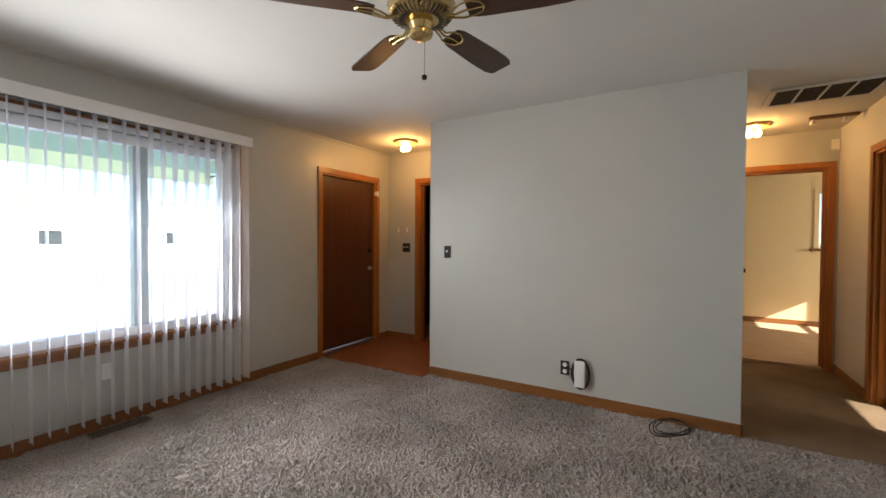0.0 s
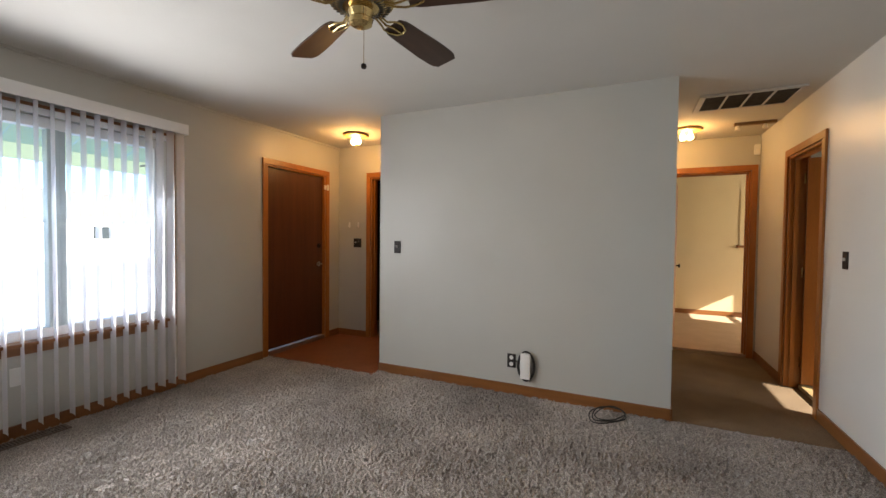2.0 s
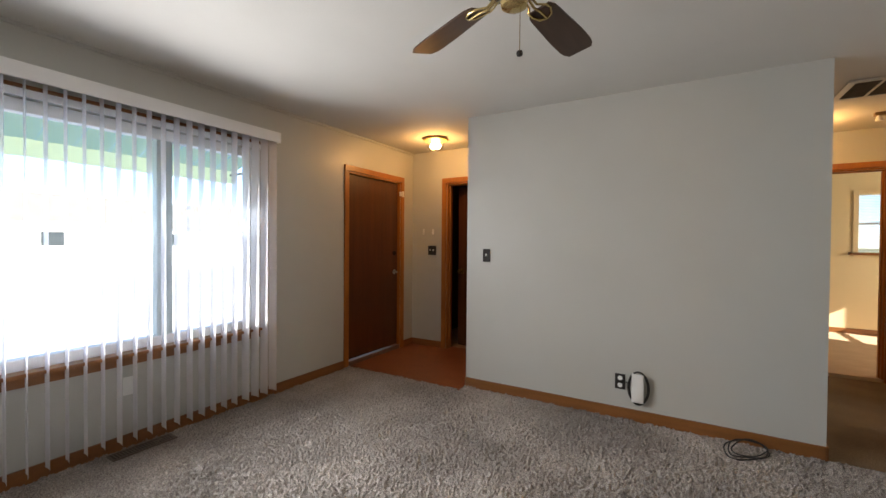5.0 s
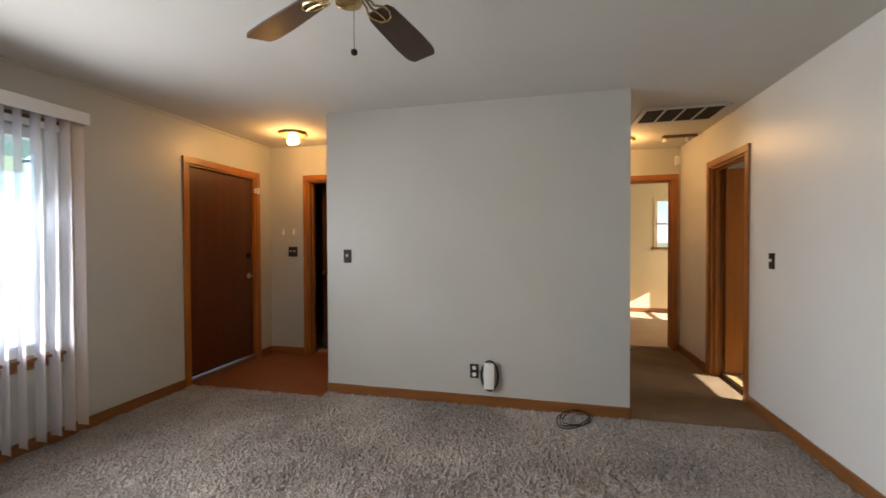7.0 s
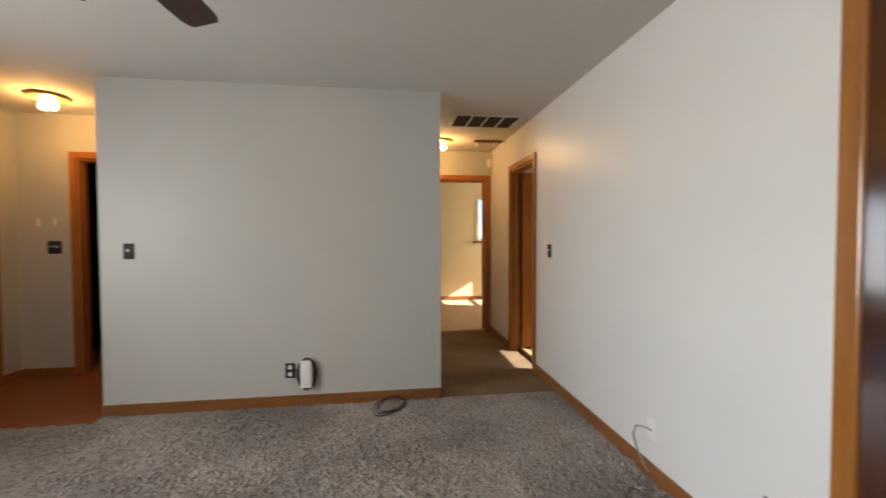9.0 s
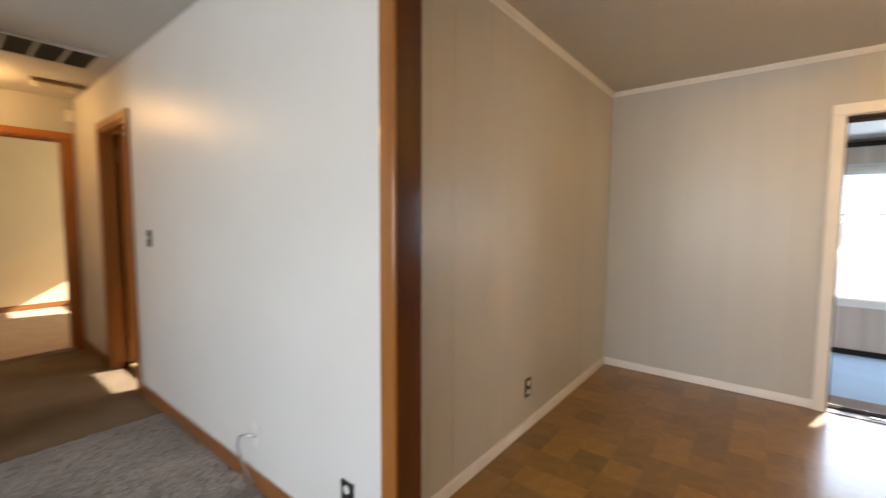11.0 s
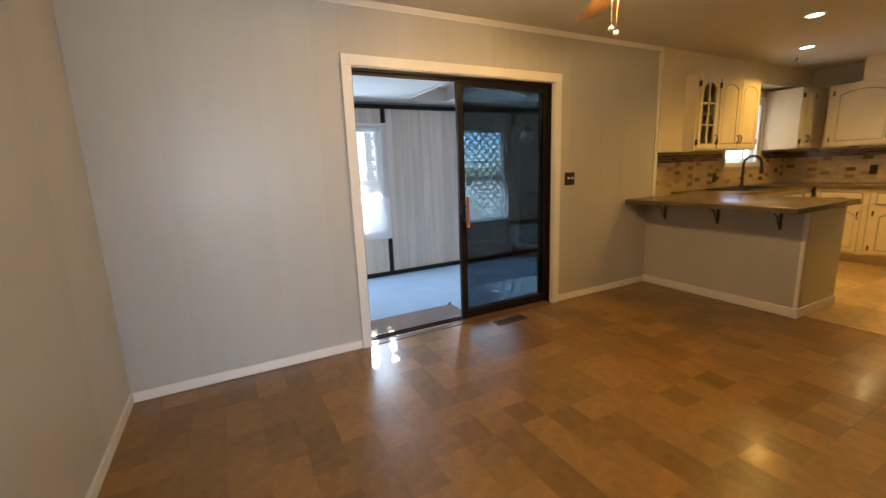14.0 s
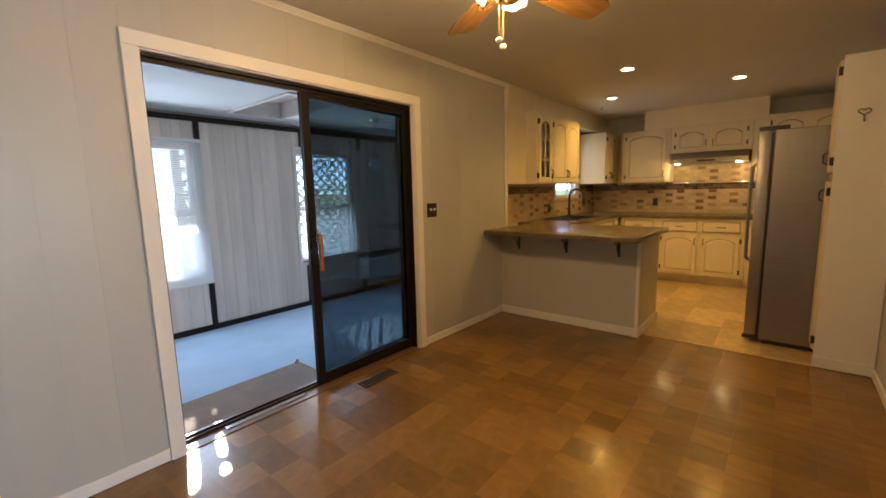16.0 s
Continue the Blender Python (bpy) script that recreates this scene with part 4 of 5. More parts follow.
part("track", boxes((F + 0.055, F + 0.060, D0 + 0.018, D1 - 0.018, 0.006, 0.020), (F + 0.095, F + 0.100, D0 + 0.018, D1 - 0.018, 0.006, 0.020), bevel=0.001), M_BRONZE, sl, "dark metal track")
part("track_cap", boxes((F + 0.010, F + 0.046, 0.20, 0.70, 0.0065, 0.011), bevel=0.001), M_CHROME, sl)


def sliding_panel(x, a, b, z0, z1, left, right, foot, head, glass_mat, label):
    """An aluminium frame from a to b with one pane; a is the jamb side."""
    p = part("panel_frame", boxes((x, x + 0.035, b - left, b, z0, z1), (x, x + 0.035, a, a + right, z0, z1), (x, x + 0.035, a + right, b - left, z0, z0 + foot), (x, x + 0.035, a + right, b - left, z1 - head, z1), bevel=0.003), M_BRONZE, sl, label)
    part("pane", boxes((x + 0.014, x + 0.020, a + right, b - left, z0 + foot, z1 - head)), glass_mat, p, "grey tinted glass")
    return p


P = F + 0.042
panel = sliding_panel(P, D0 + 0.019, 0.076, 0.018, DT - 0.024, 0.056, 0.030, 0.066, 0.050, M_TINT, "dark bronze sliding panel")
sliding_panel(P + 0.040, D0 + 0.030, 0.050, 0.018, DT - 0.024, 0.050, 0.030, 0.066, 0.050, M_TINT2, "dark bronze fixed panel")
bm = bmesh.new()
for z in (1.02, 0.86):
    tube(bm, [(P, 0.046, z), (P - 0.05, 0.036, z)], 0.006, 8)
part("handle_bracket", bm, M_BLACK, panel, smooth=True)
part("door_handle", boxes((P - 0.064, P - 0.044, 0.022, 0.046, 0.81, 1.06), bevel=0.006), M_OAK, panel, "wooden pull handle")
bm = bmesh.new()
disc(bm, (P - 0.0005, 0.054, 0.94), 0.022, (-1, 0, 0), 0.02, 12)
box(bm, P - 0.012, P - 0.001, 0.036, 0.068, 0.86, 1.02)
part("lock", bm, M_BLACK, panel, "black latch plate", smooth=True)

# ---- kitchen ----
KF = -5.40          # backsplash plane of the far wall
structure("wall_kitchen_far", boxes((2.16, KX, KY, KF, 0, HD)), M_DWALL, "greige painted kitchen wall behind the cabinets", "wall")
structure("soffit", boxes((2.935, 4.36, KF, -5.06, 2.12, HD)), M_CAB, "cream painted soffit over the range hood", "soffit")
structure("soffit", boxes((4.975, KX, KF, -2.262, 2.152, HD)), M_CAB, "cream painted soffit over the wall cabinets", "soffit")


structure("wall_kitchen_filler", boxes((4.978, KX, -2.659, -2.262, 1.376, 2.152)), M_CAB, "cream painted filler beside the wall cabinet", "wall")


def arch_panel(bm, x0, x1, z0, z1, y, depth, arch):
    """A raised field with a cathedral top, its face at y (towards -y)."""
    n = 14
    pts = [(x0, z0), (x1, z0)]
    for k in range(n + 1):
        u = k / n
        c = 1 - (2 * u - 1) ** 2
        sh = c if u not in (0, 1) else 0
        pts.append((x1 + (x0 - x1) * u, z1 - arch + arch * sh))
    front = [bm.verts.new((x, y, z)) for x, z in pts]
    cx, cz = (x0 + x1) / 2, (z0 + z1) / 2
    back = [bm.verts.new((cx + (x - cx) * (1 + 0.024 / max(x1 - x0, 0.1)), y + depth, cz + (z - cz) * (1 + 0.02 / max(z1 - z0, 0.1)))) for x, z in pts]
    bm.faces.new(front)
    for i in range(len(pts)):
        j = (i + 1) % len(pts)
        bm.faces.new((front[i], front[j], back[j], back[i]))


def cabinet_door(t, x0, x1, z0, z1, y, hinge="l", handle="r", handle_z="low", glass_front=False, drawer=False):
    """A framed door with a raised arched field, black hinges and a black pull; local, facing -y at y."""
    th = 0.019
    if glass_front:
        bm = boxes((x0, x0 + 0.05, y - th, y, z0, z1), (x1 - 0.05, x1, y - th, y, z0, z1), (x0 + 0.05, x1 - 0.05, y - th, y, z0, z0 + 0.055), bevel=0.003)
        n = 12
        a, b = x0 + 0.05, x1 - 0.05
        lo = [(a + (b - a) * k / n, z1 - 0.10 + 0.05 * math.sin(math.pi * k / n)) for k in range(n + 1)]
        for (xa, za), (xb, zb) in zip(lo, lo[1:]):
            q = [bm.verts.new(p) for p in ((xa, y - th, za), (xb, y - th, zb), (xb, y - th, z1), (xa, y - th, z1), (xa, y, za), (xb, y, zb), (xb, y, z1), (xa, y, z1))]
            for f in ((0, 1, 2, 3), (4, 7, 6, 5), (0, 4, 5, 1), (3, 2, 6, 7)):
                bm.faces.new([q[i] for i in f])
        d = part("door", bm, M_CAB, t, "cream frame with muntins")
        m = (x0 + x1) / 2
        part("muntin", boxes((m - 0.007, m + 0.007, y - th + 0.002, y - 0.003, z0 + 0.055, z1 - 0.05), *[(a, b, y - th + 0.002, y - 0.003, z - 0.007, z + 0.007) for z in (z0 + 0.25, z0 + 0.47)]), M_CAB, d)
        p = part("pane", boxes((a, b, y - 0.010, y - 0.007, z0 + 0.055, z1 - 0.05)), M_GLASS, d)
    else:
        bm = bmesh.new()
        if not drawer:
            w = 0.048
            box(bm, x0, x0 + w, y - th, y - th * 0.1, z0, z1)
            box(bm, x1 - w, x1, y - th, y - th * 0.1, z0, z1)
            box(bm, x0 + w, x1 - w, y - th, y - th * 0.1, z0, z0 + w)
            n = 12
            a, b = x0 + w, x1 - w
            arch = min(0.05, (x1 - x0) * 0.14)
            lo = [(a + (b - a) * k / n, z1 - w - arch + arch * (1 - (2 * k / n - 1) ** 2)) for k in range(n + 1)]
            for (xa, za), (xb, zb) in zip(lo, lo[1:]):
                q = [bm.verts.new(p) for p in ((xa, y - th, za), (xb, y - th, zb), (xb, y - th, z1), (xa, y - th, z1), (xa, y - th * 0.6, za), (xb, y - th * 0.6, zb))]
                bm.faces.new([q[i] for i in (0, 1, 2, 3)]), bm.faces.new([q[i] for i in (0, 4, 5, 1)])
            arch_panel(bm, x0 + w + 0.017, x1 - w - 0.017, z0 + w + 0.017, z1 - w - 0.018, y - th * 0.95, th * 0.30, arch)
        else:
            box(bm, x0 + 0.012, x1 - 0.012, y - th, y - th * 0.6, z0 + 0.012, z1 - 0.012)
        d = part("drawer_front" if drawer else "door", bm, M_CAB, t)
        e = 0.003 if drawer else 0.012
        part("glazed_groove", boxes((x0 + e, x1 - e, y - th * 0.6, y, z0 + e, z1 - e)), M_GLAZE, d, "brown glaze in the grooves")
    if not drawer:
        hx = x0 - 0.006 if hinge == "l" else x1 + 0.006
        for z in (z0 + 0.07, z1 - 0.07):
            part("hinge", boxes((hx - 0.009, hx + 0.009, y - 0.024, y, z - 0.028, z + 0.028), bevel=0.003), M_BLACK, d, "black hinge")
        px = x1 - 0.022 if handle == "r" else x0 + 0.022
        pz = z0 + 0.10 if handle_z == "low" else z1 - 0.10
        pts = [(px, y - th, pz - 0.045), (px, y - th - 0.025, pz - 0.03), (px, y - th - 0.028, pz), (px, y - th - 0.025, pz + 0.03), (px, y - th, pz + 0.045)]
    else:
        px, pz = (x0 + x1) / 2, (z0 + z1) / 2
        pts = [(px - 0.05, y - th, pz), (px - 0.035, y - th - 0.024, pz), (px, y - th - 0.028, pz), (px + 0.035, y - th - 0.024, pz), (px + 0.05, y - th, pz)]
    bm = bmesh.new()
    tube(bm, pts, 0.0055, 6)
    part("handle", bm, M_BLACK, d, "black iron pull", smooth=True)
    return d


def wall_cabinet(m, W, depth, z0, z1, label, doors, glass_first=False):
    """Local: x 0..W, back at y=0, front at y=-depth."""
    t = thing("wall_cabinet", m, label, "cabinet", "kitchen wall cabinets")
    bm = boxes((0, 0.018, -depth + 0.019, 0, z0, z1), (W - 0.018, W, -depth + 0.019, 0, z0, z1), (0.018, W - 0.018, -depth + 0.019, 0, z0, z0 + 0.018), (0.018, W - 0.018, -depth + 0.019, 0, z1 - 0.018, z1), (0.018, W - 0.018, -0.01, 0, z0 + 0.018, z1 - 0.018))
    part("body", bm, M_CAB, t)
    rails = []
    rails += [(0, W, -depth + 0.0, -depth + 0.0185, z0, z0 + 0.03), (0, W, -depth + 0.0, -depth + 0.0185, z1 - 0.045, z1)]
    edges = [0.0] + [v for d in doors for v in d[:2]] + [W]
    for a, b in zip(edges[::2], edges[1::2]):
        rails.append((max(a - 0.012, 0), min(b + 0.012, W), -depth + 0.0, -depth + 0.0185, z0 + 0.03, z1 - 0.045))
    part("face_frame", boxes(*rails, bevel=0.001), M_CAB, t)
    if glass_first:
        part("shelf", boxes((0.018, W - 0.018, -depth + 0.03, -0.01, (z0 + z1) / 2 - 0.009, (z0 + z1) / 2 + 0.009)), M_CAB, t)
    for k, (a, b, hinge, handle) in enumerate(doors):
        cabinet_door(t, a, b, z0 + 0.018, z1 - 0.03, -depth, hinge, handle, "low", glass_front=glass_first and k == 0)
    return t


# turned so that local -y faces -x: cabinets on the window wall
def on_east(y_start):
    return pose(KX - 0.002, y_start, 0, 0, 0, -90)


wall_cabinet(on_east(-2.66), 1.20, 0.345, 1.375, 2.15, "cream wall cabinet with one glass door and two arched doors", [(0.03, 0.36, "l", "r"), (0.395, 0.775, "l", "r"), (0.785, 1.165, "r", "l")], glass_first=True)
wall_cabinet(on_east(-4.74), 0.655, 0.40, 1.375, 2.12, "cream corner wall cabinet with arched doors beside the window", [(0.03, 0.165, "l", "r"), (0.175, 0.31, "r", "l")])
fm = lambda x: pose(x, KF + 0.002, 0, 0, 0, 180)
wall_cabinet(fm(4.66), 0.65, 0.32, 1.375, 2.12, "cream wall cabinet with one arched door", [(0.06, 0.60, "l", "r")])
wall_cabinet(fm(4.005), 0.925, 0.32, 1.765, 2.12, "short cream cabinet over the range hood", [(0.06, 0.445, "l", "r"), (0.48, 0.865, "r", "l")])
wall_cabinet(fm(3.075), 0.14, 0.32, 1.375, 2.12, "narrow plain cream filler cabinet beside the hood", [])


def base_cabinet(m, W, depth, label, doors, drawers):
    t = thing("base_cabinet", m, label, "cabinet", "kitchen base cabinets")
    part("body", boxes((0, W, -depth + 0.012, 0, 0.10, 0.875)), M_CAB, t)
    part("toe_kick", boxes((0, W, -depth + 0.075, -0.02, 0.0, 0.10)), M_CAB, t)
    for z0, z1 in ((0.10, 0.125), (0.845, 0.875), (0.665, 0.695)):
        part("rail", boxes((0, W, -depth, -depth + 0.012, z0, z1), bevel=0.001), M_CAB, t)
    for a, b, hinge, handle in doors:
        cabinet_door(t, a, b, 0.13, 0.67, -depth, hinge, handle, "high")
    for a, b in drawers:
        cabinet_door(t, a, b, 0.70, 0.84, -depth, drawer=True)
    return t


base_cabinet(fm(4.56), 0.50, 0.62, "cream base cabinet with drawer and arched door", [(0.05, 0.45, "l", "r")], [(0.05, 0.45)])
base_cabinet(fm(4.055), 1.005, 0.62, "cream double base cabinet with two drawers and arched doors", [(0.055, 0.475, "l", "r"), (0.53, 0.945, "r", "l")], [(0.055, 0.475), (0.53, 0.945)])
base_cabinet(fm(3.045), 0.40, 0.62, "narrow cream base cabinet beside the refrigerator", [(0.04, 0.36, "r", "l")], [(0.04, 0.36)])
for y0, W in ((-2.86, 0.80), (-3.665, 0.85), (-4.52, 0.26)):
    base_cabinet(pose(KX - 0.002, y0, 0, 0, 0, -90), W, 0.60, "cream base cabinet under the sink counter", [(0.04, W - 0.04, "l", "r")], [(0.04, W - 0.04)])

# peninsula with its greige back panel
t = thing("peninsula", pose(4.3, -2.45, 0), "greige panelled breakfast peninsula with white trim", "peninsula")
wpart("back_panel", boxes((3.645, KX - 0.002, -2.215, -2.17, 0.0, 0.875), bevel=0.002), M_DWALL, t, "greige painted back panel")
wpart("end_panel", boxes((3.625, 3.664, -2.84, -2.215, 0.0, 0.875), bevel=0.002), M_DWALL, t)
wpart("body", boxes((3.664, KX - 0.002, -2.82, -2.215, 0.10, 0.875)), M_CAB, t, "cream cabinet side")
wpart("corner_trim", boxes((3.621, 3.649, -2.192, -2.164, 0.0, 0.875), bevel=0.004), M_WHITE, t, "white corner moulding")
wpart("baseboard", boxes((3.625, EX - 0.002, -2.17, -2.157, 0.004, 0.082), (3.612, 3.625, -2.84, -2.157, 0.004, 0.082), bevel=0.003), M_WHITE, t, "white baseboard")


def worktop():
    t = thing("worktop", pose(4.3, -3.2, 0.877), "brown mottled laminate worktop with rounded edges", "worktop")
    bm = bmesh.new()
    box(bm, 3.55, EX - 0.016, -2.86, -1.80, 0.877, 0.921, bevel=0.010)
    wpart("bar_top", bm, M_COUNTER, t, smooth=True)
    wpart("sink_top", boxes((4.575, KX - 0.002, -3.42, -2.862, 0.877, 0.919), (4.575, 4.66, -4.16, -3.42, 0.877, 0.919), (5.09, KX - 0.002, -4.16, -3.42, 0.877, 0.919), (4.575, KX - 0.002, KF + 0.002, -4.16, 0.877, 0.919)), M_COUNTER, t)
    wpart("range_top", boxes((2.66, 4.573, KF + 0.002, -4.755, 0.877, 0.919), bevel=0.006), M_COUNTER, t)
    return t


worktop()
for x in (4.79, 4.28, 3.80):
    t = thing("shelf_bracket", pose(x, -2.17, 0.875), "small black iron bracket under the worktop", "bracket", "worktop brackets")
    part("wall_plate", boxes((-0.012, 0.012, 0, 0.006, -0.17, 0), bevel=0.002), M_BLACK, t)
    part("top_plate", boxes((-0.012, 0.012, 0, 0.17, -0.006, 0), bevel=0.002), M_BLACK, t)
    bm = bmesh.new()
    tube(bm, [(0, 0.006, -0.15), (0, 0.05, -0.11), (0, 0.06, -0.06), (0, 0.10, -0.04), (0, 0.15, -0.008)], 0.006, 8)
    part("scroll", bm, M_BLACK, t, smooth=True)

# sink and tap
t = thing("sink", pose(4.87, -3.79, 0.92), "black drop-in kitchen sink", "sink")
wpart("rim", boxes((4.635, 5.115, -4.185, -4.155, 0.919, 0.932), (4.635, 5.115, -3.425, -3.395, 0.919, 0.932), (4.635, 4.665, -4.155, -3.425, 0.919, 0.932), (5.055, 5.115, -4.155, -3.425, 0.919, 0.932), bevel=0.005), M_BLACK, t, smooth=True)
wpart("basin", boxes((4.665, 5.055, -4.155, -3.425, 0.72, 0.726), (4.660, 4.667, -4.155, -3.425, 0.726, 0.92), (5.053, 5.06, -4.155, -3.425, 0.726, 0.92), (4.667, 5.053, -4.16, -4.153, 0.726, 0.92), (4.667, 5.053, -3.427, -3.42, 0.726, 0.92)), M_BLACK, t)
t = thing("tap", pose(5.07, -4.10, 0.932), "tall black gooseneck kitchen tap", "tap")
bm = bmesh.new()
lathe(bm, [(0.03, 0), (0.03, 0.008), (0.02, 0.015), (0.018, 0.12), (0.013, 0.13)], 16)
part("base", bm, M_BLACK, t, smooth=True)
bm = bmesh.new()
tube(bm, [(0, 0, 0.12)] + [(0, 0, 0.25)] + [(-0.10 + 0.10 * math.cos(a), 0, 0.27 + 0.10 * math.sin(a)) for a in [math.pi * k / 12 for k in range(13)]] + [(-0.205, 0, 0.22)], 0.016, 10)
part("spout", bm, M_BLACK, t, smooth=True)
bm = bmesh.new()
tube(bm, [(-0.203, 0, 0.235), (-0.208, 0, 0.15)], 0.022, 12)
part("spray_head", bm, M_BLACK, t, smooth=True)
bm = bmesh.new()
tube(bm, [(0, 0.015, 0.08), (0, 0.06, 0.10), (0, 0.09, 0.105)], 0.007, 8)
part("lever", bm, M_BLACK, t, smooth=True)

# kitchen window
window_2 = structure("window_2", boxes((KX - 0.016, KX, -3.90, -3.865, 1.16, 2.05), (KX - 0.016, KX, -4.735, -4.70, 1.16, 2.05), (KX - 0.016, KX, -4.70, -3.90, 2.0, 2.05), (KX - 0.012, KX + 0.10, -4.70, -3.90, 1.175, 1.198), bevel=0.003), M_WHITE, "white framed window over the sink", "window")
part("window_frame", boxes((KX + 0.004, KX + 0.04, -4.698, -4.66, 1.202, 1.998), (KX + 0.004, KX + 0.04, -3.94, -3.902, 1.202, 1.998), (KX + 0.004, KX + 0.04, -4.66, -3.94, 1.202, 1.225), (KX + 0.004, KX + 0.04, -4.66, -3.94, 1.96, 1.998), (KX + 0.01, KX + 0.03, -4.37, -4.345, 1.225, 1.96), bevel=0.003), M_VINYLFRAME, window_2)
part("pane", boxes((KX + 0.018, KX + 0.022, -4.66, -3.94, 1.225, 1.96)), M_GLASS, window_2).visible_shadow = False

# range hood
t = thing("range_hood", pose(3.54, KF, 1.60), "stainless under-cabinet range hood with lit lamps", "range hood")
bm = bmesh.new()
prof = [(KF + 0.01, 1.765), (-5.07, 1.765), (-4.93, 1.675), (-4.92, 1.615), (-4.935, 1.612), (KF + 0.01, 1.612)]
ends = [[bm.verts.new((x, y, z)) for y, z in prof] for x in (3.10, 3.98)]
for i in range(len(prof)):
    j = (i + 1) % len(prof)
    bm.faces.new((ends[0][i], ends[0][j], ends[1][j], ends[1][i]))
bm.faces.new(ends[0]), bm.faces.new(ends[1][::-1])
wpart("body", bm, M_STEEL, t, "brushed steel body")
wpart("control_strip", boxes((3.45, 3.66, -4.924, -4.914, 1.63, 1.655), bevel=0.002), M_BLACK, t, "dark control strip")
for x in (3.20, 3.90):
    bm = bmesh.new()
    lathe(bm, [(0.03, 1.611), (0.03, 1.604), (0.02, 1.60)], 16, at=(x, -5.02, 0))
    wpart("lamp", bm, M_CAN, t, "lit hood lamp", smooth=True).visible_shadow = False
wpart("rear_rail", boxes((3.09, 3.99, KF + 0.006, KF + 0.03, 1.345, 1.362), bevel=0.003), M_CHROME, t, "bright steel rail on the tiles")

# backsplash of stone tiles with dark mosaic band
M_TILE = material("beige_stone_tile", (0.50, 0.39, 0.24), 0.3, vary=0.12, scale=14, fine=0.08, bump_scale=70, per_piece=0.14)
M_ACCENT = material("brown_accent_tile", (0.29, 0.195, 0.105), 0.25, vary=0.2, scale=14, per_piece=0.5)
M_MOSAIC = material("dark_strip_mosaic", (0.13, 0.085, 0.05), 0.2, vary=0.2, scale=14, per_piece=0.65)
M_GROUT = material("tan_grout", (0.40, 0.33, 0.24), 0.9, vary=0.06)


def backsplash(axis, face, way, a0, a1, z0, z1, skip=(), label=""):
    c0, c1 = sorted((face, face + way * 0.004))
    strips = [(a0, a1, z0, z1)]
    for s in skip:
        strips = [(a0, s[0], z0, z1), (s[0], s[1], z0, s[2]), (s[1], a1, z0, z1)]
    g = structure("backsplash", boxes(*[(c0, c1, A, B, C, D) if axis == "x" else (A, B, c0, c1, C, D) for A, B, C, D in strips]), M_GROUT, label, "backsplash")
    rnd = random.Random(5)
    big, small, band = bmesh.new(), bmesh.new(), bmesh.new()

    def tile(bm, A, B, C, D, t=0.009):
        if any(A < s[1] and B > s[0] and C < s[3] and D > s[2] for s in skip) or D > z1:
            return
        A, B = max(A, a0), min(B, a1)
        if B - A < 0.012:
            return
        c0, c1 = sorted((face + way * 0.0045, face + way * t))
        box(bm, *((c0, c1, A, B) if axis == "x" else (A, B, c0, c1)), C, D)
    z, row = z0 + 0.003, 0
    while z < z1 - 0.02:
        if 1.245 < z < 1.33:
            for q in range(3):
                a = a0 + rnd.uniform(-0.1, 0)
                while a < a1:
                    L = rnd.choice((0.06, 0.09, 0.14))
                    tile(band, a, a + L - 0.003, z, z + 0.026, 0.008)
                    a += L
                z += 0.029
            continue
        h = 0.048
        a = a0 - (0.05 if row % 2 else 0.0)
        k = 0
        while a < a1:
            L = 0.10
            tile(small if (k + 2 * row) % 4 == 0 and rnd.random() < 0.8 and z > 0.95 else big, a, a + L - 0.003, z, z + h - 0.003)
            a += L
            k += 1
        z += h
        row += 1
    tagged(part("tiles", big, M_TILE, g, "beige stone tiles"), kind="stuff")
    tagged(part("accents", small, M_ACCENT, g, "brown accent tiles"), kind="stuff")
    tagged(part("mosaic", band, M_MOSAIC, g, "dark strip mosaic band"), kind="stuff")


backsplash("x", KX, -1, -5.395, -2.27, 0.921, 1.375, skip=((-4.745, -3.86, 1.155, 2.1),), label="beige stone tile backsplash along the sink wall")
backsplash("y", KF, 1, 2.66, KX - 0.012, 0.921, 1.61, label="beige stone tile backsplash behind the range hood")
switch_plate((KX - 0.010, -3.69, 1.05), -90, M_BLACK, "black outlet plate on the tile backsplash", outlet=True, face=M_BLACK)
switch_plate((4.24, KF + 0.010, 1.08), 180, M_BLACK, "black outlet plate on the far backsplash", outlet=True, face=M_BLACK)

# refrigerator, its side towards the dining room
t = thing("refrigerator", pose(2.6, -3.07, 0), "tall brushed steel refrigerator seen from its side", "refrigerator")
wpart("cabinet", boxes((2.18, 2.80, -3.52, -2.62, 0.035, 1.73), bevel=0.008), M_STEEL, t, "brushed grey steel cabinet")
wpart("door", boxes((2.817, 2.90, -3.065, -2.622, 0.06, 1.73), bevel=0.012), M_STEEL, t, smooth=True)
wpart("door", boxes((2.817, 2.90, -3.518, -3.075, 0.06, 1.73), bevel=0.012), M_STEEL, t, smooth=True)
wpart("gasket", boxes((2.80, 2.817, -3.512, -2.63, 0.07, 1.72)), M_BLACK, t, "dark door gasket")
for y in (-3.03, -3.11):
    bm = bmesh.new()
    tube(bm, [(2.90, y, 0.62), (2.95, y, 0.65), (2.955, y, 0.9), (2.955, y, 1.3), (2.95, y, 1.47), (2.90, y, 1.50)], 0.012, 10)
    wpart("door_handle", bm, M_STEEL, t, "long bar handle", smooth=True)
wpart("hinge_cover", boxes((2.715, 2.905, -2.70, -2.63, 1.731, 1.76), bevel=0.005), M_BLACK, t, "black top hinge cover")
wpart("kick_plate", boxes((2.25, 2.78, -3.50, -2.64, 0.0, 0.035)), M_BLACK, t)
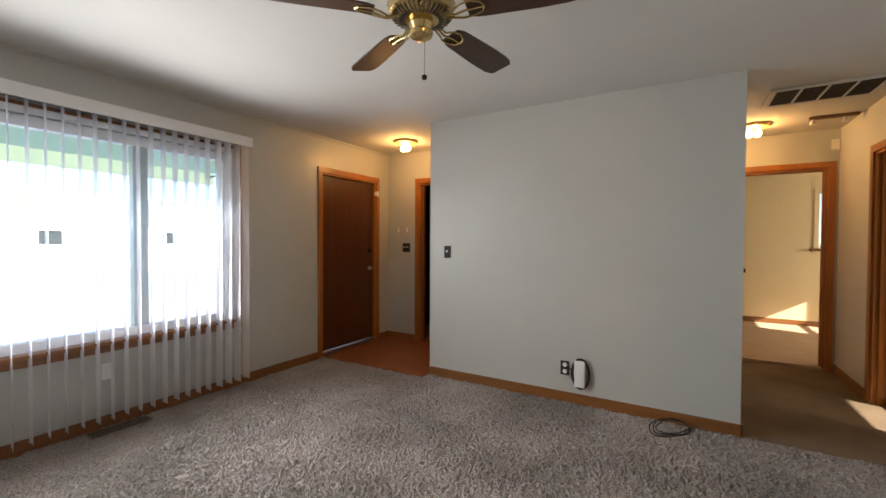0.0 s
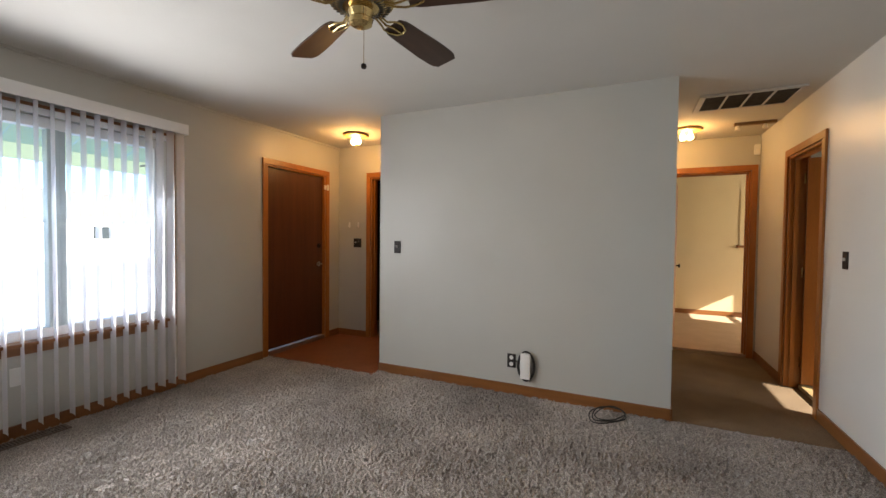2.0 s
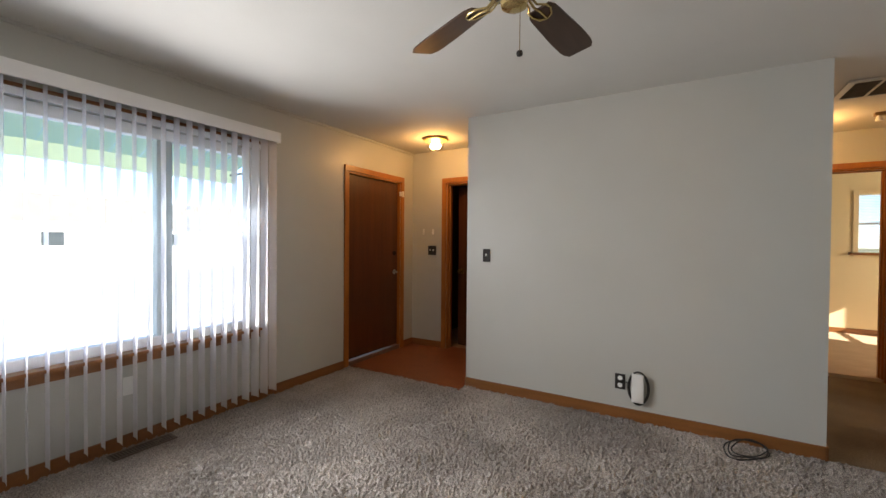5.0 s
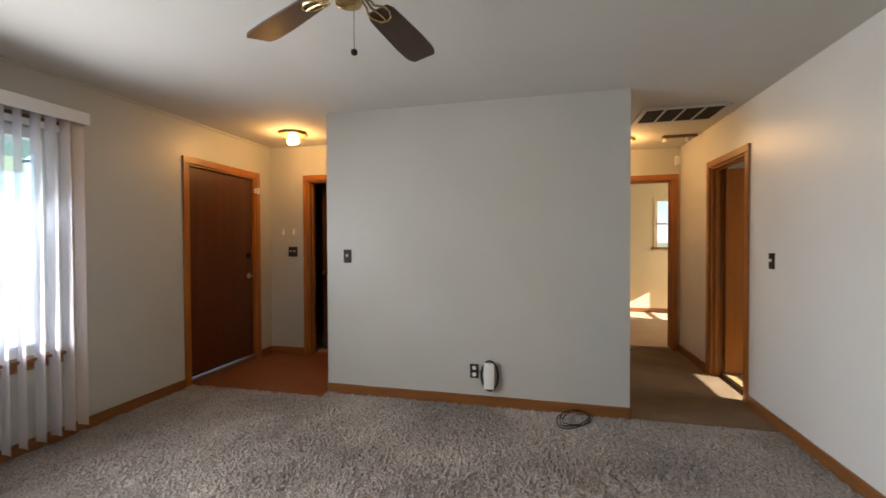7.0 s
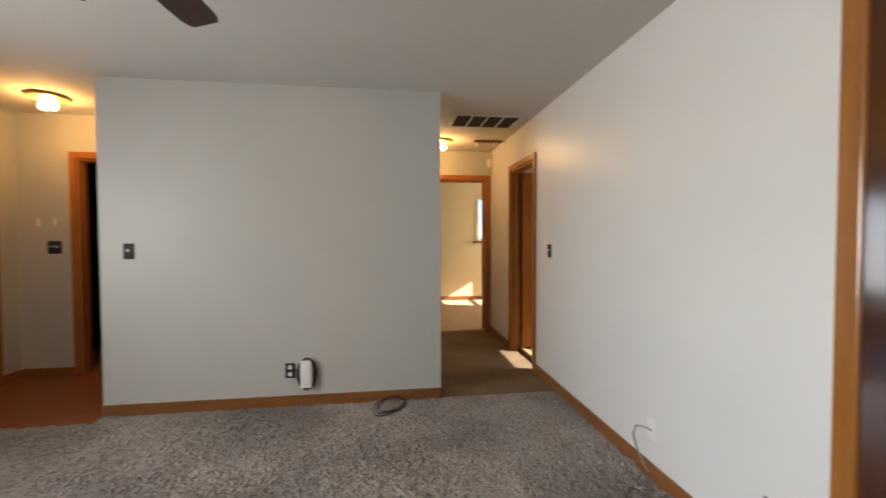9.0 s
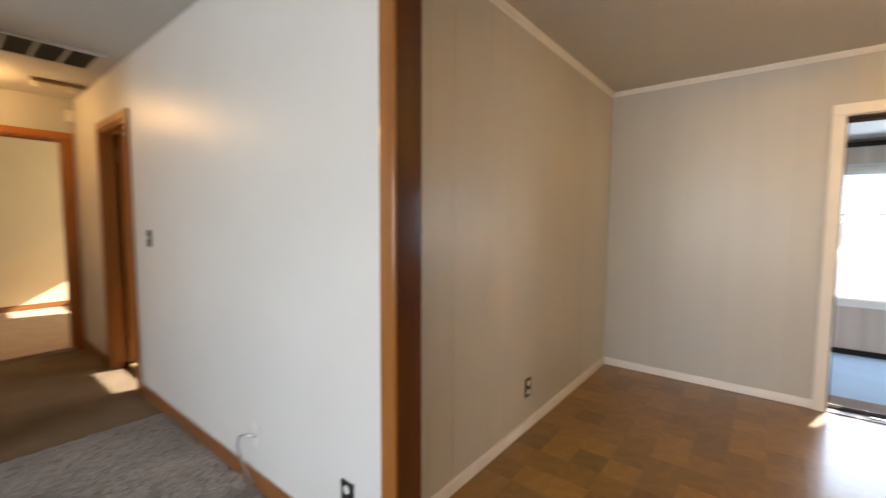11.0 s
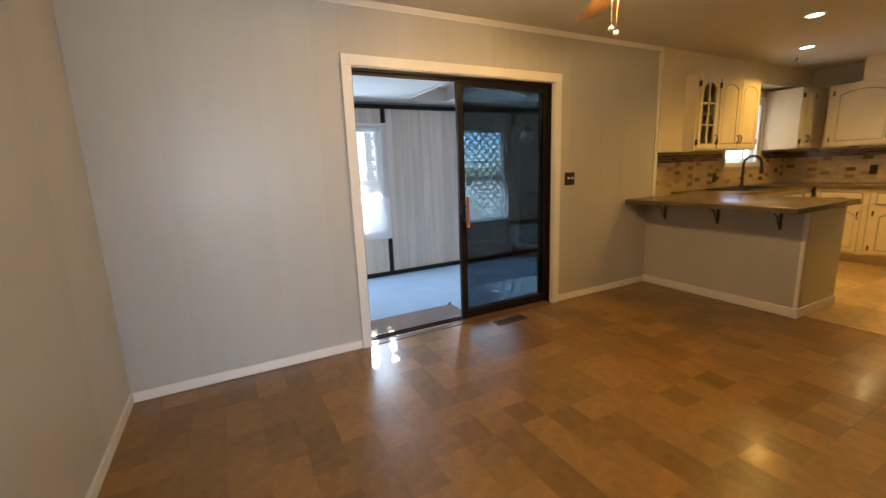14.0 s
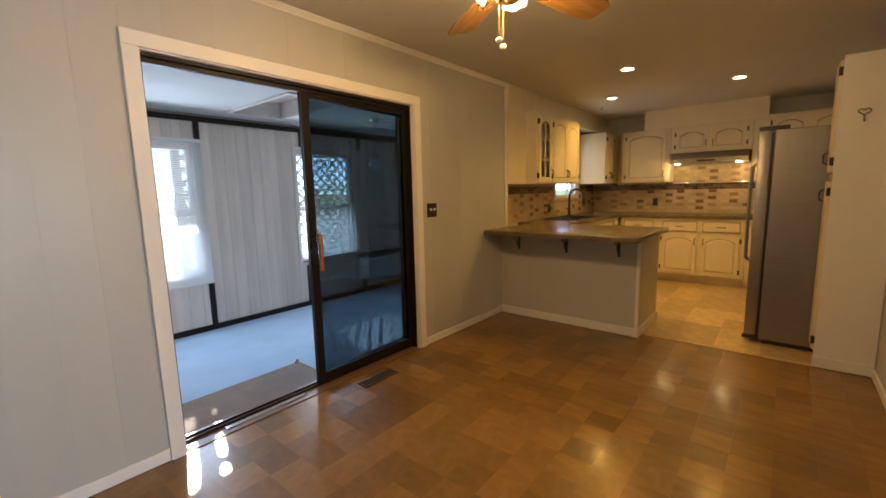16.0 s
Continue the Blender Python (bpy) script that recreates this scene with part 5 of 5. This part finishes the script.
wpart("foot_hinge", boxes((2.795, 2.91, -2.68, -2.625, 0.03, 0.052), bevel=0.003), M_BLACK, t)

# short cabinet by the far wall and tall pantry cabinet
wall_cabinet(fm(2.93), 0.76, 0.58, 1.76, 2.13, "short deep cream cabinet behind the refrigerator", [(0.04, 0.37, "l", "r"), (0.39, 0.72, "r", "l")])
t = thing("pantry_cabinet", pose(2.162, -2.605, 0, 0, 0, 90), "tall cream pantry cabinet with black hinges", "cabinet")
part("body", boxes((0, 0.295, -0.288, 0, 0.085, 2.13)), M_CAB, t)
part("side_panel", boxes((0.295, 0.315, -0.31, 0, 0.0, 2.13), bevel=0.002), M_WHITE, t, "white painted side panel")
part("toe_kick", boxes((0, 0.295, -0.25, 0, 0, 0.085)), M_CAB, t)
part("face_frame", boxes((0, 0.295, -0.306, -0.289, 0.085, 0.11), (0, 0.295, -0.306, -0.289, 1.33, 1.37), (0.265, 0.295, -0.306, -0.289, 0.11, 1.33), (0.265, 0.295, -0.306, -0.289, 1.37, 2.13)), M_CAB, t)
cabinet_door(t, 0.012, 0.275, 0.12, 1.32, -0.307, "r", "l", "high")
cabinet_door(t, 0.012, 0.275, 1.385, 2.11, -0.307, "r", "l", "low")
part("baseboard", boxes((0.315, 0.328, -0.315, 0, 0.004, 0.082), bevel=0.003), M_WHITE, t, "white baseboard")

t = thing("wall_hook", pose(2.352, -2.29, 1.745) @ Matrix.Diagonal((0.8, 0.8, 0.8, 1)), "heart-shaped dark iron hook on the white panel", "hook")
bm = bmesh.new()
heart = []
for k in range(25):
    a = 2 * math.pi * k / 24
    heart.append((0.0024 * 16 * math.sin(a) ** 3, 0.006, 0.0018 * (13 * math.cos(a) - 5 * math.cos(2 * a) - 2 * math.cos(3 * a) - math.cos(4 * a)) + 0.02))
tube(bm, heart, 0.0035, 6)
tube(bm, [(0, 0.006, -0.01), (0, 0.008, -0.045), (0, 0.022, -0.06), (0, 0.03, -0.045)], 0.0035, 6)
part("bar", bm, M_BLACK, t, smooth=True)

for x, y in CANS:
    t = thing("recessed_light", pose(x, y, HD), "lit round recessed ceiling light", "ceiling light", "kitchen recessed lights")
    bm = bmesh.new()
    lathe(bm, [(0.072, 0), (0.072, -0.006), (0.054, -0.010), (0.054, -0.004)], 28)
    part("trim_ring", bm, M_PLASTIC, t, "white trim ring", smooth=True)
    bm = bmesh.new()
    lathe(bm, [(0.052, -0.004), (0.052, -0.009), (0.02, -0.011)], 28)
    part("lens", bm, M_CAN, t, "lit lens", smooth=True).visible_shadow = False
t = thing("ceiling_hook", pose(4.68, -4.2, HD), "small dark hook in the kitchen ceiling", "hook")
bm = bmesh.new()
tube(bm, [(0, 0, 0), (0, 0, -0.03), (0.012, 0, -0.045), (0.018, 0, -0.03)], 0.005, 8)
part("bar", bm, M_BLACK, t, smooth=True)

# ---- sunroom ----
for y in (-0.25, -1.50, 1.0, 2.3, -2.45):
    structure("trim", boxes((SX - 0.02, SX, y - 0.03, y + 0.03, SZ + 0.06, 0.36), (SX - 0.02, SX, y - 0.03, y + 0.03, 1.93, 2.115), bevel=0.002), M_BRONZE, "dark brown wall batten", "trim")
structure("trim", boxes((SX - 0.03, SX, -3.7, 2.7, 2.115, 2.17), bevel=0.003), M_BRONZE, "dark brown beam trim under the sunroom ceiling", "trim")
structure("trim", boxes((SX - 0.02, SX, -3.7, 2.7, SZ, SZ + 0.06), bevel=0.003), M_BRONZE, "dark brown sunroom baseboard", "trim")


def sun_window(name, y0, y1, label):
    w = structure(name, boxes((SX - 0.012, SX, y0 - 0.05, y0, 0.40, 1.91), (SX - 0.012, SX, y1, y1 + 0.05, 0.40, 1.91), (SX - 0.012, SX, y0, y1, 1.86, 1.91), (SX - 0.02, SX + 0.06, y0, y1, 0.42, 0.449), bevel=0.003), M_WHITE, label, "window")
    part("window_frame", boxes((SX + 0.06, SX + 0.11, y0 + 0.001, y0 + 0.045, 0.451, 1.859), (SX + 0.06, SX + 0.11, y1 - 0.045, y1 - 0.001, 0.451, 1.859), (SX + 0.06, SX + 0.11, y0 + 0.045, y1 - 0.045, 0.451, 0.50), (SX + 0.06, SX + 0.11, y0 + 0.045, y1 - 0.045, 1.815, 1.859), (SX + 0.06, SX + 0.11, y0 + 0.045, y1 - 0.045, 1.11, 1.16), (SX + 0.07, SX + 0.10, y0 + 0.045, y1 - 0.045, 1.36, 1.385), bevel=0.003), M_VINYLFRAME, w)
    part("pane", boxes((SX + 0.083, SX + 0.087, y0 + 0.045, y1 - 0.045, 0.50, 1.815)), M_GLASS, w).visible_shadow = False
    return w


sun_window("window_3", -0.19, 0.87, "white sunroom window with blinds")
sun_window("window_4", -2.32, -1.42, "white sunroom window with lattice outside")


def mini_blind(y0, y1, top, bottom, closed_below, label, tilt=30, pitch=0.043):
    t = thing("mini_blind", pose(SX - 0.03, (y0 + y1) / 2, bottom), label, "blind", "sunroom blinds")
    wpart("headrail", boxes((SX - 0.05, SX - 0.014, y0, y1, top - 0.03, top), bevel=0.003), M_BLINDV, t)
    wpart("bottom_rail", boxes((SX - 0.045, SX - 0.02, y0, y1, bottom, bottom + 0.015), bevel=0.003), M_BLINDV, t)
    z = bottom + 0.028
    while z < top - 0.04:
        ang = 78 if z < closed_below else tilt
        bm = bmesh.new()
        c, s = math.cos(radians(ang)) * 0.0125, math.sin(radians(ang)) * 0.0125
        xm = SX - 0.033
        v = [bm.verts.new(p) for p in ((xm - c, y0, z - s), (xm - c, y1, z - s), (xm, y0, z + 0.0012), (xm, y1, z + 0.0012), (xm + c, y0, z + s), (xm + c, y1, z + s))]
        bm.faces.new((v[0], v[1], v[3], v[2])), bm.faces.new((v[2], v[3], v[5], v[4]))
        wpart("slat", bm, M_SLAT, t)
        z += 0.0215 if z < closed_below else pitch


mini_blind(-0.27, 0.95, 1.925, 0.345, 0.93, "white mini blind, half closed, over the sunroom window", 42, 0.0215)
mini_blind(-2.38, -1.36, 1.925, 0.47, 0.0, "white mini blind with open slats over the sunroom window", 9, 0.030)

t = thing("doormat", pose(5.57, 0.42, SZ), "flat brown doormat on the blue carpet", "mat")
wpart("body", boxes((5.13, 6.0, -0.31, 1.15, SZ, SZ + 0.014), bevel=0.004), M_MAT, t)
bm = bmesh.new()
tube(bm, [(5.985, -0.27, SZ + 0.014), (6.0, -0.29, SZ + 0.024), (5.995, -0.30, SZ + 0.034)], 0.012, 8)
wpart("curled_corner", bm, M_MAT, t, smooth=True)

# recessed hatch in the sunroom ceiling
t = thing("ceiling_hatch", pose(6.75, -0.77, 2.20), "pale framed hatch recessed in the sunroom ceiling, its lid ajar", "hatch")
wpart("frame", boxes((6.1, 7.35, -0.49, -0.45, 2.186, 2.199), (6.1, 7.35, -1.09, -1.05, 2.186, 2.199), (6.1, 6.15, -1.05, -0.49, 2.186, 2.199), (7.30, 7.35, -1.05, -0.49, 2.186, 2.199), bevel=0.004), M_SPANEL, t)
wpart("curb", boxes((6.15, 7.30, -0.49, -0.47, 2.301, 2.48), (6.15, 7.30, -1.07, -1.05, 2.301, 2.48), (6.13, 6.15, -1.07, -0.47, 2.301, 2.48), (7.30, 7.32, -1.07, -0.47, 2.301, 2.48)), M_SPANEL, t)
wpart("lid", boxes((6.30, 7.32, -1.07, -0.47, 2.36, 2.38)), M_SPANEL, t, "pale board pushed aside")
# Dark board closes the top; its colour stands in for the recess's shade.
wpart("void", boxes((6.13, 7.32, -1.07, -0.47, 2.48, 2.50)), M_BRONZE, t, "dark sheet standing in for the shade above the lid")

# wall air conditioner and hanging lamp at the far end
t = thing("air_conditioner", pose(7.54, -2.72, 0.03), "pale boxy wall air conditioner with a dark top grille", "air conditioner")
wpart("body", boxes((7.44, 7.655, -3.08, -2.36, 0.02, 0.345), bevel=0.012), M_PLASTIC, t, "off-white body", smooth=True)
wpart("top_grille", boxes((7.435, 7.655, -3.085, -2.355, 0.346, 0.405), bevel=0.006), M_BLACK, t, "dark top grille")
for k in range(5):
    wpart("louvre", boxes((7.432, 7.441, -3.04, -2.40, 0.07 + 0.05 * k, 0.078 + 0.05 * k)), M_GROOVE, t)
t = thing("hanging_lamp", pose(6.6, -1.86, 2.2), "unlit pendant lamp with a pale glass globe", "pendant lamp")
bm = bmesh.new()
lathe(bm, [(0.06, 0), (0.062, -0.012), (0.03, -0.035), (0.012, -0.04)], 20)
part("canopy", bm, M_BRASS, t, smooth=True)
bm = bmesh.new()
tube(bm, [(0, 0, -0.035), (0, 0, -0.42)], 0.007, 8)
part("rod", bm, M_BRASS, t, smooth=True)
bm = bmesh.new()
lathe(bm, [(0.012, -0.40), (0.045, -0.42), (0.05, -0.455), (0.035, -0.47)], 20)
part("collar", bm, M_BRASS, t, smooth=True)
bm = bmesh.new()
lathe(bm, [(0.035, -0.465), (0.068, -0.49), (0.085, -0.54), (0.075, -0.585), (0.04, -0.615), (0.01, -0.622)], 24)
part("globe", bm, M_PLASTIC, t, "pale frosted globe", smooth=True)

# ---- outside ----
M_LATTICE = material("weathered_lattice", (0.40, 0.39, 0.37), 0.8, vary=0.15, stretch=(3, 3, 3))
t = thing("lattice_screen", pose(8.75, -1.4, -0.45), "weathered diagonal wooden lattice screen outside the sunroom", "lattice")
wpart("post", boxes((8.70, 8.79, -0.42, -0.33, -0.45, 2.5), bevel=0.004), M_LATTICE, t)
wpart("post", boxes((8.70, 8.79, -4.2, -4.11, -0.45, 2.5), bevel=0.004), M_LATTICE, t)
for z in (0.25, 1.05, 2.4):
    wpart("rail", boxes((8.705, 8.785, -4.11, -0.42, z, z + 0.07), bevel=0.004), M_LATTICE, t)
for sgn in (1, -1):
    c = -1.2
    while c < 7.6:
        # slat along (y, z) with slope sgn, clipped to the panel
        pts = []
        for s in (0.25, 2.4):
            y = (-4.11 + c * 1.0 + (s - 0.25)) if sgn > 0 else (-4.11 + c + 2.15 - (s - 0.25))
            pts.append((y, s))
        (ya, za), (yb, zb) = pts
        f = lambda y: za + (zb - za) * (y - ya) / (yb - ya)
        lo, hi = sorted((ya, yb))
        lo2, hi2 = max(lo, -4.11), min(hi, -0.42)
        if hi2 - lo2 > 0.1:
            bm = bmesh.new()
            p, q = Vector((0, lo2, f(lo2))), Vector((0, hi2, f(hi2)))
            d = (q - p).normalized()
            nrm = Vector((0, -d.z, d.y)) * 0.018
            x0 = 8.735 if sgn > 0 else 8.746
            corners = [p - nrm, q - nrm, q + nrm, p + nrm]
            v = [bm.verts.new((x, w.y, w.z)) for x in (x0, x0 + 0.01) for w in corners]
            for fc in ((0, 1, 2, 3), (7, 6, 5, 4), (0, 4, 5, 1), (1, 5, 6, 2), (2, 6, 7, 3), (3, 7, 4, 0)):
                bm.faces.new([v[i] for i in fc])
            wpart("slat", bm, M_LATTICE, t)
        c += 0.165

t = thing("awning", pose(WX - 0.15, 1.77, 2.1), "green metal window awning outside", "awning")
bm = bmesh.new()
n = 34
for k in range(n):
    y = 0.0 + 3.6 * k / n
    dz = 0.003 * (k % 2)
    v = [bm.verts.new(p) for p in ((WX - 0.16, y, 2.25 + dz), (WX - 0.16, y + 3.6 / n, 2.25 + dz), (WX - 0.86, y + 3.6 / n, 1.985 + dz), (WX - 0.86, y, 1.985 + dz), (WX - 0.86, y + 3.6 / n, 1.86 + dz), (WX - 0.86, y, 1.86 + dz))]
    bm.faces.new(v[:4]), bm.faces.new((v[3], v[2], v[4], v[5]))
wpart("canopy", bm, M_AWNING, t)
for y in (0.05, 3.55):
    bm = bmesh.new()
    tube(bm, [(WX - 0.15, y, 1.95), (WX - 0.86, y, 1.95)], 0.012, 8)
    wpart("strut", bm, M_STEEL, t)

M_SIDING = material("pale_siding", (0.72, 0.71, 0.68), 0.7, vary=0.06, scale=1.0)
M_SHINGLE = material("grey_shingle_roof", (0.20, 0.19, 0.18), 0.9, vary=0.2, scale=2.0)
M_DARKPANE = material("dark_window_pane", (0.03, 0.035, 0.04), 0.15, vary=0.1)
t = thing("house", pose(-33.0, 14.0, -0.42), "pale single-storey house across the street", "house")
wpart("wall", slab_with_holes("x", -30.3, -30.0, 2.0, 26.0, -0.42, 2.3, [(YA, YA + 1.05, 0.95, 1.75) for YA in (9.2, 15.4, 21.0)]), M_SIDING, t)
bm = bmesh.new()
ends = [[bm.verts.new(p) for p in ((-29.6, y, 2.3), (-34.0, y, 4.2), (-38.4, y, 2.3), (-38.4, y, 2.15), (-29.6, y, 2.15))] for y in (1.5, 26.5)]
for i in range(5):
    j = (i + 1) % 5
    bm.faces.new((ends[0][i], ends[0][j], ends[1][j], ends[1][i]))
bm.faces.new(ends[0]), bm.faces.new(ends[1][::-1])
wpart("roof", bm, M_SHINGLE, t)
for YA in (9.2, 15.4, 21.0):
    w = wpart("window", boxes((-30.02, -29.96, YA - 0.08, YA, 0.87, 1.83), (-30.02, -29.96, YA + 1.05, YA + 1.13, 0.87, 1.83), (-30.02, -29.96, YA, YA + 1.05, 1.75, 1.83), (-30.02, -29.96, YA, YA + 1.05, 0.87, 0.95)), M_WHITE, t, "white window frame")
    part("pane", boxes((-30.2, -30.15, YA, YA + 1.05, 0.95, 1.75)), M_DARKPANE, w)

# bedroom window, blind and far windows
window_5 = structure("window_5", boxes((2.56, 2.62, 9.334, 9.35, 1.13, 2.10), (3.52, 3.58, 9.334, 9.35, 1.13, 2.10), (2.62, 3.52, 9.334, 9.35, 2.04, 2.10), bevel=0.003), M_CREAM, "bedroom window with a pale blind", "window")
part("window_sill", boxes((2.52, 3.62, 9.28, 9.36, 1.16, 1.198), bevel=0.004), M_OAKH, window_5)
part("pane", boxes((2.62, 3.52, 9.41, 9.414, 1.20, 2.04)), M_GLASS, window_5).visible_shadow = False
part("rail", boxes((2.62, 3.52, 9.40, 9.43, 1.60, 1.64), bevel=0.003), M_VINYLFRAME, window_5)
t = thing("mini_blind", pose(3.07, 9.36, 1.20), "pale mini blind over the bedroom window", "blind")
for k in range(36):
    z = 1.214 + 0.0230 * k
    bm = bmesh.new()
    v = [bm.verts.new(p) for p in ((2.625, 9.362, z - 0.008), (3.515, 9.362, z - 0.008), (3.515, 9.378, z + 0.008), (2.625, 9.378, z + 0.008))]
    bm.faces.new(v)
    wpart("slat", bm, M_SLAT, t)
for nm, fr in (("window_6", (4.65, 4.70, 7.9, 8.7, 0.9, 1.7)), ("window_7", (4.05, 4.10, 4.42, 5.15, 0.72, 1.20))):
    x0, x1, a, b, c, d = fr
    w = structure(nm, boxes((x0, x1, a, a + 0.04, c, d), (x0, x1, b - 0.04, b, c, d), (x0, x1, a + 0.04, b - 0.04, c, c + 0.04), (x0, x1, a + 0.04, b - 0.04, d - 0.04, d), (x0, x1, a + 0.04, b - 0.04, (c + d) / 2 - 0.02, (c + d) / 2 + 0.02)), M_VINYLFRAME, "white window frame", "window")

# ---- living room carpet pile: uneven tufts over the part that is walked past ----
rng = np.random.default_rng(3)
step = 0.0052
xs = np.arange(WX + 0.015, RX - 0.01, step)
ys = np.arange(1.3, PY - 0.016, step)
nx, ny = len(xs), len(ys)


def soft(a, n):
    for _ in range(n):
        a = (a + np.roll(a, 1, 0) + np.roll(a, -1, 0) + np.roll(a, 1, 1) + np.roll(a, -1, 1)) / 5
    return a


h1 = soft(rng.random((ny, nx)), 1)
h2 = soft(rng.random((ny, nx)), 40)
h1 = (h1 - h1.mean()) / h1.std()
h2 = (h2 - h2.mean()) / h2.std()
zz = CZ + 0.007 + 0.0058 * np.clip(h1, -2, 2) + 0.0026 * h2
gx, gy = np.meshgrid(xs, ys)
gx = gx + rng.uniform(-0.0016, 0.0016, gx.shape)
gy = gy + rng.uniform(-0.0016, 0.0016, gy.shape)
verts = np.stack([gx, gy, zz], -1).reshape(-1, 3)
idx = np.arange(nx * ny).reshape(ny, nx)
quads = np.stack([idx[:-1, :-1], idx[:-1, 1:], idx[1:, 1:], idx[1:, :-1]], -1).reshape(-1, 4)
keep = ~((verts[quads[:, 0], 0] < -1.30) & (verts[quads[:, 0], 1] > 4.335))
me = bpy.data.meshes.new("carpet_pile")
me.from_pydata(verts.tolist(), [], quads[keep].tolist())
me.materials.append(M_CARPET)
tagged(new("carpet_pile", me), "thick grey-brown cut-pile carpet with uneven tufts", "carpet", kind="stuff")


# ---- wall panelling of the dining room ----
def wall_boards(parent, axis, face, way, a0, a1, z0, z1, seed, mat=None, widths=(0.17, 0.23, 0.305, 0.405), gap=0.0005):
    rnd = random.Random(seed)
    a = a0
    while a < a1 - 0.02:
        w = rnd.choice(widths)
        b = min(a + w, a1)
        c0, c1 = sorted((face + way * 0.0004, face + way * 0.0018))
        bm = boxes((c0, c1, a + gap, b - gap, z0, z1) if axis == "x" else (a + gap, b - gap, c0, c1, z0, z1), bevel=0.0006)
        part("panel", bm, mat or M_DWALL, parent)
        a = b


wall_boards(wall_dining_north, "y", DY, -1, 2.33, EX - 0.002, 0.067, HD - 0.035, 1)
wall_boards(wall_dining_east, "x", EX, -1, 0.996, DY - 0.006, 0.067, HD - 0.035, 2)
wall_boards(wall_dining_east, "x", EX, -1, -2.222, -0.932, 0.067, HD - 0.035, 3)
wall_boards(wall_dining_east, "x", EX, -1, -0.928, 0.992, 2.058, HD - 0.035, 4)
SUN_BOARDS = (0.09, 0.14, 0.21, 0.30)
for k, (a0, a1, z0, z1) in enumerate(((-3.69, -2.375, SZ + 0.062, 2.113), (-2.375, -1.365, SZ + 0.062, 0.398), (-2.375, -1.365, 1.912, 2.113), (-1.365, -0.245, SZ + 0.062, 2.113), (-0.245, 0.925, SZ + 0.062, 0.398), (-0.245, 0.925, 1.912, 2.113), (0.925, 2.69, SZ + 0.062, 2.113))):
    wall_boards(wall_sunroom_east, "x", SX, -1, a0, a1, z0, z1, 10 + k, M_SPANEL, SUN_BOARDS, 0.0018)

# ---- parquet blocks and kitchen vinyl tiles ----
size = 0.166
block = None
mesh_a = mesh_b = None
spare = bmesh.new()
cols, rows = int((EX - 2.16) / size) + 1, int((DY + 2.30) / size) + 1
made = 0
for j in range(rows):
    for i in range(cols):
        x0, y0 = 2.165 + i * size, DY - 0.002 - (j + 1) * size
        x1, y1 = min(x0 + size, EX + 0.02), y0 + size
        y0 = max(y0, -2.298)
        if x1 - x0 < 0.02 or y1 - y0 < 0.02:
            continue
        full = abs(x1 - x0 - size) < 1e-6 and abs(y1 - y0 - size) < 1e-6
        if full and made < 300 and y0 > -2.2:
            across = (i + j) % 2
            if (mesh_b if across else mesh_a) is None:
                ob = part("block", boxes((0.00015, size - 0.00015, 0.00015, size - 0.00015, -0.004, 0.0)), M_PARQUET2 if across else M_PARQUET, floor_dining)
                if across:
                    mesh_b = ob.data
                else:
                    mesh_a = ob.data
            else:
                ob = new("block", mesh_b if across else mesh_a)
                ob.parent = floor_dining
            ob.location = (x0, y0, 0)
            made += 1
        else:
            box(spare, x0 + 0.0005, x1 - 0.0005, y0 + 0.0005, y1 - 0.0005, -0.004, 0.0)
tagged(part("blocks", spare, M_PARQUET, floor_dining), kind="stuff")

size = 0.305
mesh_k = None
for j in range(11):
    for i in range(10):
        x0, y0 = 2.165 + i * size, -2.302 - (j + 1) * size
        x1, y1 = min(x0 + size, KX), y0 + size
        y0 = max(y0, KF)
        if x1 - x0 < 0.02 or y1 - y0 < 0.02:
            continue
        full = abs(x1 - x0 - size) < 1e-6 and abs(y1 - y0 - size) < 1e-6
        if full and mesh_k:
            ob = new("tile", mesh_k)
            ob.parent = floor_kitchen
        else:
            ob = part("tile", boxes((0.0006, x1 - x0 - 0.0006, 0.0006, y1 - y0 - 0.0006, -0.003, 0.0)), M_KVINYL, floor_kitchen)
            if full:
                mesh_k = ob.data
        ob.location = (x0, y0, 0)
structure("threshold", boxes((2.45, 3.58, -2.315, -2.285, 0.0, 0.006), bevel=0.002), M_KVINYL, "narrow tan threshold strip between parquet and kitchen vinyl", "threshold")
